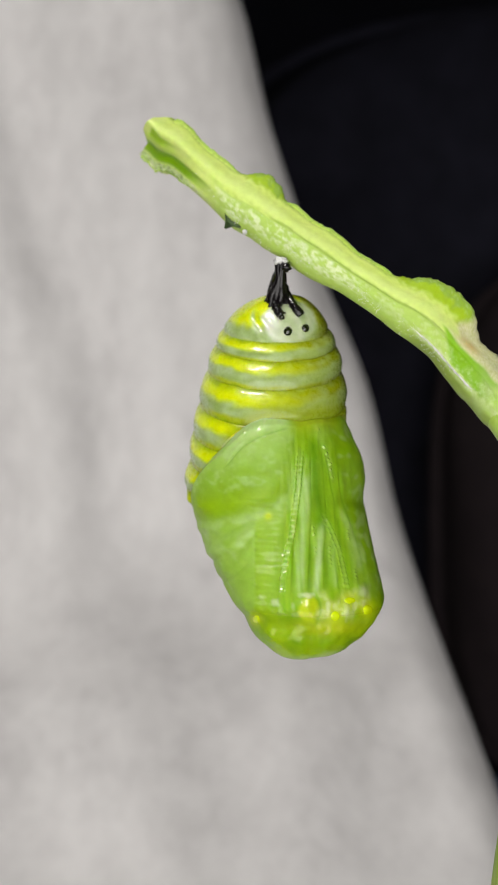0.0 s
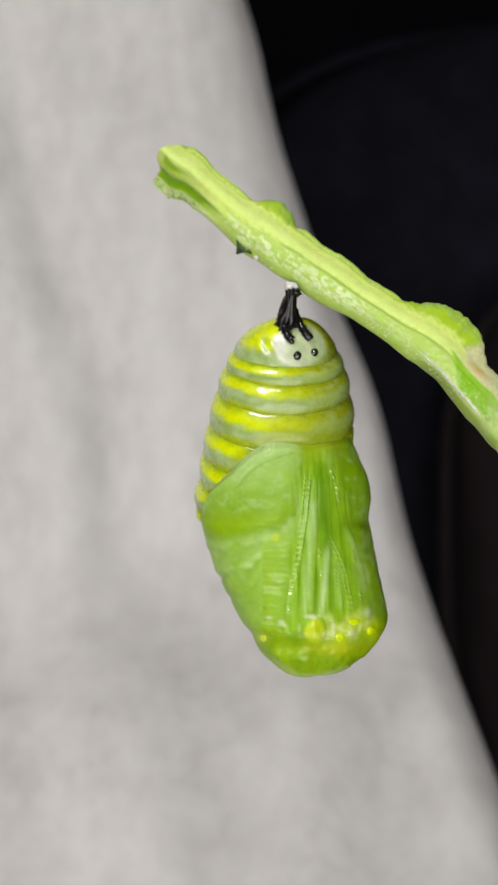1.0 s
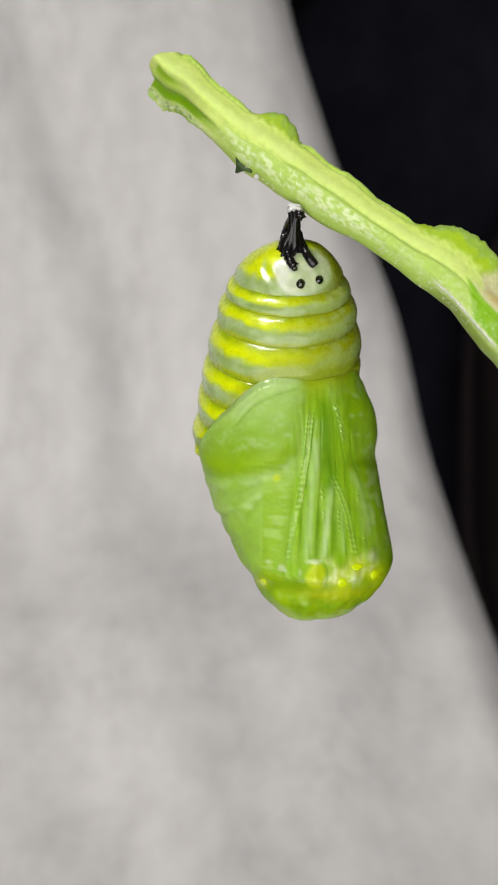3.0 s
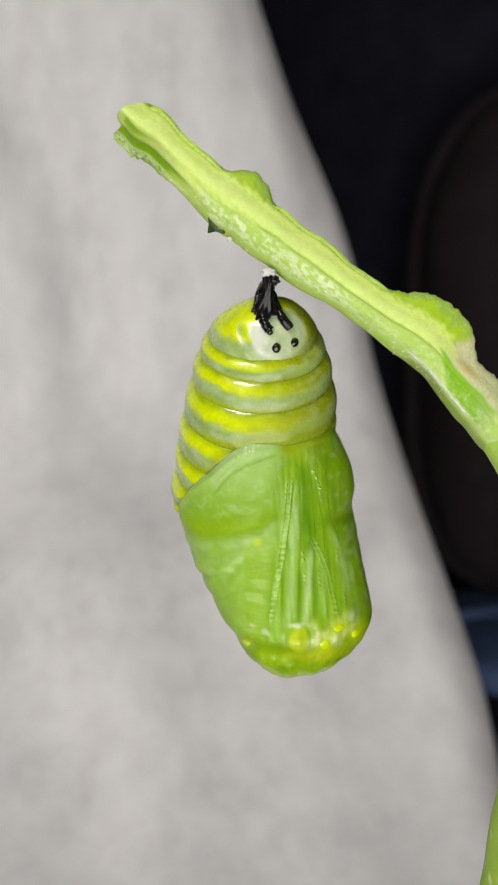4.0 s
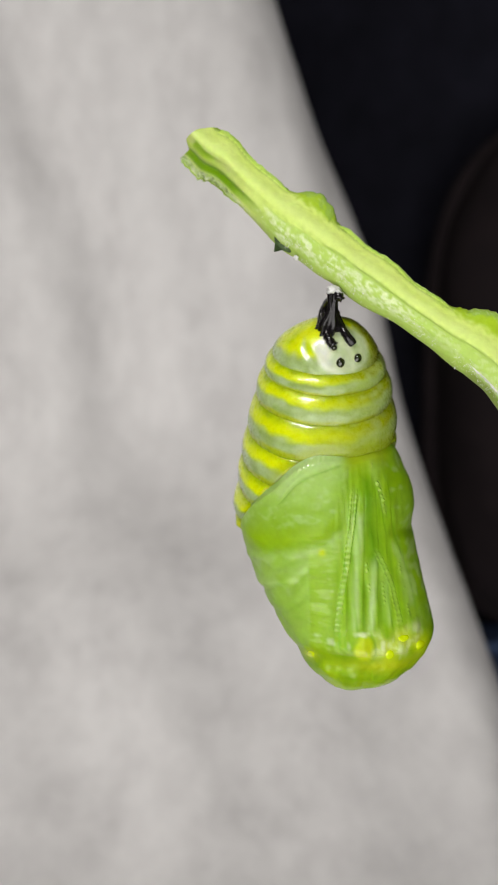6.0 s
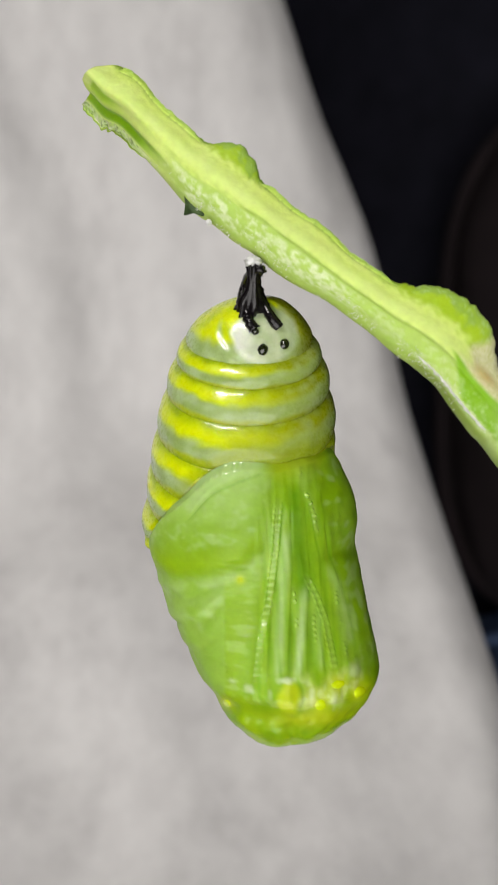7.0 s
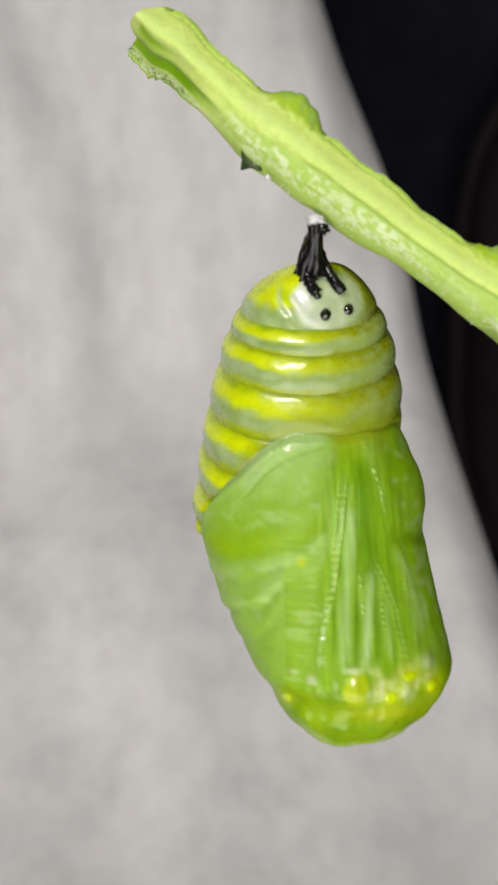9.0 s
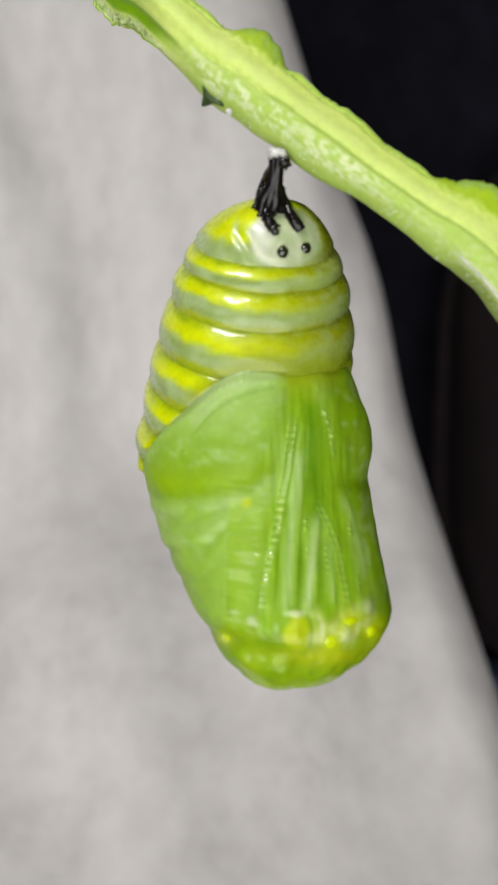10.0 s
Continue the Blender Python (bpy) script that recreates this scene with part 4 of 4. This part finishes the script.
bmesh.ops.recalc_face_normals(bm, faces=bm.faces)
bmesh.ops.solidify(bm, geom=bm.faces[:], thickness=0.25 * MM)
part("dark_scrap", bm, CRUMB, midrib, "small dark torn scrap")
part("white_grain", blob(Vector((-0.28, -2.0, 13.86)), 0.16, 0.16, 0.18, rough=0.3, seed=1), SILK, midrib)
silk = part("silk_button", blob(PIVOT + Vector((-0.02, 0.0, 0.06)), 0.42, 0.36, 0.26, rough=0.7, seed=4, n=20), SILK, midrib, "white silk pad")

# main stem below, with its papery joint
stem = tagged(new("plant_stem"), "upright green plant stem with pale straw-coloured papery joint", "plant stem")
UP_X = [15.20, 17.30, 17.90, 17.40, 16.70]
UP_Y = [-4.60, -6.80, -10.00, -13.00, -14.00]
UP_Z = [2.60, -0.80, -3.60, -7.00, -10.20]
UP_R = [0.9, 1.25, 1.35, 1.30, 1.40]
LOW_NODE, LOWER_NODE = -9.90, -27.60
LOW_Z = [-60.0, -34.0, -29.0, -27.6, -26.7, -25.9, -22.0, -16.0, -13.0, -11.0, -9.9]
LOW_R = [2.90, 2.60, 2.70, 2.95, 2.75, 2.20, 2.15, 1.90, 1.70, 1.55, 1.50]
LOW_X = [11.7, 14.4, 15.2, 15.5, 15.5, 15.2, 15.6, 16.1, 16.3, 16.4, 16.5]
STEM_Y = -14.0
LZ_N = 90


def bark_colour(z, q):
    """Straw-pale papery joint that runs out raggedly into green bark."""
    n1 = noise.noise(Vector((math.cos(q) * 1.6, math.sin(q) * 1.6, z * 0.28)))
    n2 = noise.noise(Vector((math.cos(q) * 6, math.sin(q) * 6, z * 0.9)))
    n3 = noise.noise(Vector((math.cos(q) * 12, math.sin(q) * 12, z * 2.4)))
    k = smoothstep(-8.0, -4.5, z - LOW_NODE + 2.2 * n1 + 1.2 * n2 + 1.6 * math.sin(q))
    green = blend((0.26, 0.42, 0.03), (0.38, 0.52, 0.09), 0.5 + n1 + 0.4 * n2)
    green = blend(green, (0.66, 0.72, 0.50), 0.8 * smoothstep(0.33, 0.5, n3))
    k = max(k, bell(z - LOWER_NODE + 0.6 * n2, 1.1))
    straw = blend((0.62, 0.56, 0.26), (0.72, 0.68, 0.42), 0.5 + n2)
    straw = blend(straw, (0.42, 0.46, 0.10), 0.8 * smoothstep(0.0, 0.35, n1 + 0.5 * n3))
    return blend(green, straw, k)


for name, z0, z1, label in (("joint", LOW_NODE + 0.9, LOW_NODE - 6.4, "pale papery joint"), ("lower_stem", LOW_NODE - 5.6, -60.0, "")):
    rows, cols = [], []
    for i in range(LZ_N + 1):
        z = z0 + (z1 - z0) * (i / LZ_N) ** (1.0 if name == "joint" else 1.2)
        cx, r = table(LOW_Z, LOW_X, z), table(LOW_Z, LOW_R, z)
        r += 0.25 * math.exp(-((z - LOW_NODE) / 0.5) ** 2)
        r *= 1 - 0.25 * (smoothstep(LOW_NODE - 6.0, LOW_NODE - 6.4, z) if name == "joint" else smoothstep(LOW_NODE - 6.0, LOW_NODE - 5.6, z))
        if z > LOW_NODE:
            r *= math.sqrt(max(0.03, 1 - ((z - LOW_NODE) / 0.92) ** 2))
        ring_q = [2 * math.pi * j / 64 for j in range(64)]
        rows.append([Vector((cx + r * math.cos(q) * (1 + 0.07 * noise.noise(Vector((math.cos(q) * 2, math.sin(q) * 2, z * 0.4)))), STEM_Y + 0.9 * r * math.sin(q), z)) for q in ring_q])
        cols.append([bark_colour(z, q) for q in ring_q])
    pigmented_grid(name, rows, cols, True, STALK, stem, label, caps=True)

pts, rad = [], []
for k in range(41):
    u = 4.0 * k / 40
    pts.append((table([0, 1, 2, 3, 4], UP_X, u), table([0, 1, 2, 3, 4], UP_Y, u), table([0, 1, 2, 3, 4], UP_Z, u)))
    rad.append(table([0, 1, 2, 3, 4], UP_R, u))
part("upper_stem", tube(pts, rad, 32), GREENBARK, stem)

# ---------------------------------------------------------------- grey cloth behind
bm = bmesh.new()
CX0, CZ0, CZ1, CY = 35.7, -420.0, 330.0, 198.0
rows = []
NX, NZ = 130, 120
for i in range(NZ + 1):
    z = CZ0 + (CZ1 - CZ0) * i / NZ
    edge = CX0 - 0.324 * z + 1.6 * math.sin(z * 0.055 + 0.6) + 1.0 * noise.noise(Vector((z * 0.03, 0, 0)))
    row = []
    for j in range(NX + 1):
        s = j / NX
        x = edge - 520.0 * (1 - s) ** 1.5
        d = edge - x
        y = CY + 16.0 * math.exp(-(d / 7.0)) ** 1.0
        # hanging folds that run with the edge
        g = d + 4.0 * math.sin(z * 0.02)
        up = smoothstep(-60.0, 0.0, z)
        y += up * (6.0 * math.exp(-((g - 73.0) / 10.0) ** 2) - 3.5 * math.exp(-((g - 92.0) / 13.0) ** 2)) + 2.0 * math.sin(g * 0.055 + 0.4) + 1.2 * math.sin(g * 0.13 + z * 0.012) + 2.2 * noise.noise(Vector((x * 0.03, z * 0.012, 2.0))) + 0.8 * noise.noise(Vector((x * 0.11, z * 0.07, 5.0)))
        swell = -0.58 * max(0.0, -10.0 - z) * smoothstep(-5.0, -70.0, z) if z > -190 else -104.4
        near = (y + swell + 70.3) / (y + 70.3)
        row.append(Vector((x * near, y + swell, z * near)))
    rows.append(row)
grid(bm, rows, False)
bmesh.ops.recalc_face_normals(bm, faces=bm.faces)
if sum(f.normal.y for f in bm.faces) > 0:
    bmesh.ops.reverse_faces(bm, faces=bm.faces)
bmesh.ops.solidify(bm, geom=bm.faces[:], thickness=1.2 * MM)
cloth = part("hanging_cloth", bm, CLOTH)
tagged(cloth, "pale grey hanging cloth with soft slanting folds", "cloth")

# ---------------------------------------------------------------- dark room


def slab(name, x0, x1, y0, y1, z0, z1, mat):
    bm = bmesh.new()
    bmesh.ops.create_cube(bm, size=1.0)
    for v in bm.verts:
        v.co = Vector((x0 + (v.co.x + 0.5) * (x1 - x0), y0 + (v.co.y + 0.5) * (y1 - y0), z0 + (v.co.z + 0.5) * (z1 - z0)))
    return tagged(part(name, bm, mat, smooth=False), kind="structure")


slab("floor", -1.6, 1.6, -1.4, 1.5, -0.95, -0.85, DARKFLOOR)
slab("ceiling", -1.6, 1.6, -1.4, 1.5, 1.55, 1.65, DARKWALL)
slab("wall_north", -1.6, 1.6, 1.4, 1.5, -0.85, 1.55, DARKWALL)
slab("wall_south", -1.6, 1.6, -1.5, -1.4, -0.85, 1.55, DARKWALL)
slab("wall_west", -1.7, -1.6, -1.5, 1.5, -0.85, 1.55, DARKWALL)
slab("wall_east", 1.6, 1.7, -1.5, 1.5, -0.85, 1.55, DARKWALL)


def cushion(name, centre, size, mat, label, category):
    """A stuffed rounded cushion (metres) with a piped seam."""
    ob = tagged(new(name), label, category)
    ob.location = centre
    bm = bmesh.new()
    bmesh.ops.create_uvsphere(bm, u_segments=48, v_segments=28, radius=1.0)
    for v in bm.verts:
        c = v.co.copy()
        f = lambda a: math.copysign(abs(a) ** 0.62, a)
        k = 1 + 0.05 * noise.noise(c * 2.5 + Vector((size[0] * 9, 0, 0)))
        v.co = Vector((f(c.x) * size[0] * k, f(c.y) * size[1] * k, f(c.z) * size[2] * k))
    part("cover", bm, mat, ob)
    bm = bmesh.new()
    n = 64
    rows = []
    f = lambda a: math.copysign(abs(a) ** 0.62, a)
    for i in range(n):
        a = 2 * math.pi * i / n
        c = Vector((f(math.cos(a)) * size[0] * 1.03, 0, f(math.sin(a)) * size[2] * 1.03))
        rows.append([c + Vector((math.cos(a) * math.cos(q), math.sin(q), math.sin(a) * math.cos(q))) * 0.006 for q in (2 * math.pi * j / 8 for j in range(8))])
    rows.append(rows[0])
    grid_m = [[p / MM for p in r] for r in rows]
    grid(bm, grid_m, True)
    part("piping", bm, mat, ob)
    return ob


cushion("cushion", (0.298, 0.70, -0.060), (0.155, 0.07, 0.19), BROWN, "dark brown velvet cushion in deep shade", "cushion")
cushion("folded_blanket", (0.267, 0.66, -0.272), (0.12, 0.09, 0.021), BLUE, "dark blue folded blanket in deep shade", "blanket")
cushion("seat_back", (0.348, 0.85, 0.012), (0.42, 0.08, 0.36), NAVY, "near-black navy upholstered seat back", "sofa")

# ---------------------------------------------------------------- movement


def motions():
    """The chrysalis sways and twists a little on its silk button."""
    rows = []
    for t, ax, ay, az in SWAY:
        rows.append((t, Matrix.Translation(PIVOT * MM) @ pose(0, 0, 0, 0, ay, 0) @ pose(0, 0, 0, ax, 0, 0) @ pose(0, 0, 0, 0, 0, az)))
    walk(chrysalis, rows)


SWAY = [
    (0.0, 0.00, 0.00, -0.00),
    (0.5, 1.99, 0.51, 0.69),
    (1.0, 2.34, 0.63, 0.37),
    (1.5, 2.85, 0.25, 0.39),
    (2.0, 3.22, 0.49, 0.62),
    (2.5, 4.76, 0.55, 0.94),
    (2.7, 6.18, 0.46, 0.69),
    (3.0, 3.95, 1.02, 0.65),
    (3.2, 3.92, 0.89, 0.18),
    (4.3, 1.98, 0.00, 0.03),
    (4.5, 1.93, 0.31, -0.09),
    (5.0, 0.83, 0.19, -0.43),
    (5.5, 0.07, -0.18, 0.37),
    (5.7, -0.25, -0.07, 0.38),
    (6.8, -0.88, 0.32, 0.37),
    (7.0, -2.09, -0.51, 0.85),
    (7.5, -2.77, 0.07, 1.28),
    (8.0, -4.89, 1.02, 3.42),
    (8.5, -5.97, -0.31, 0.96),
    (9.0, -7.00, -0.55, -0.05),
    (9.2, -5.89, -0.08, -0.29),
    (9.3, -5.43, -0.66, 0.10),
    (9.5, -1.88, -0.06, 1.02),
    (10.0, -0.19, 1.64, 3.08),
]
motions()
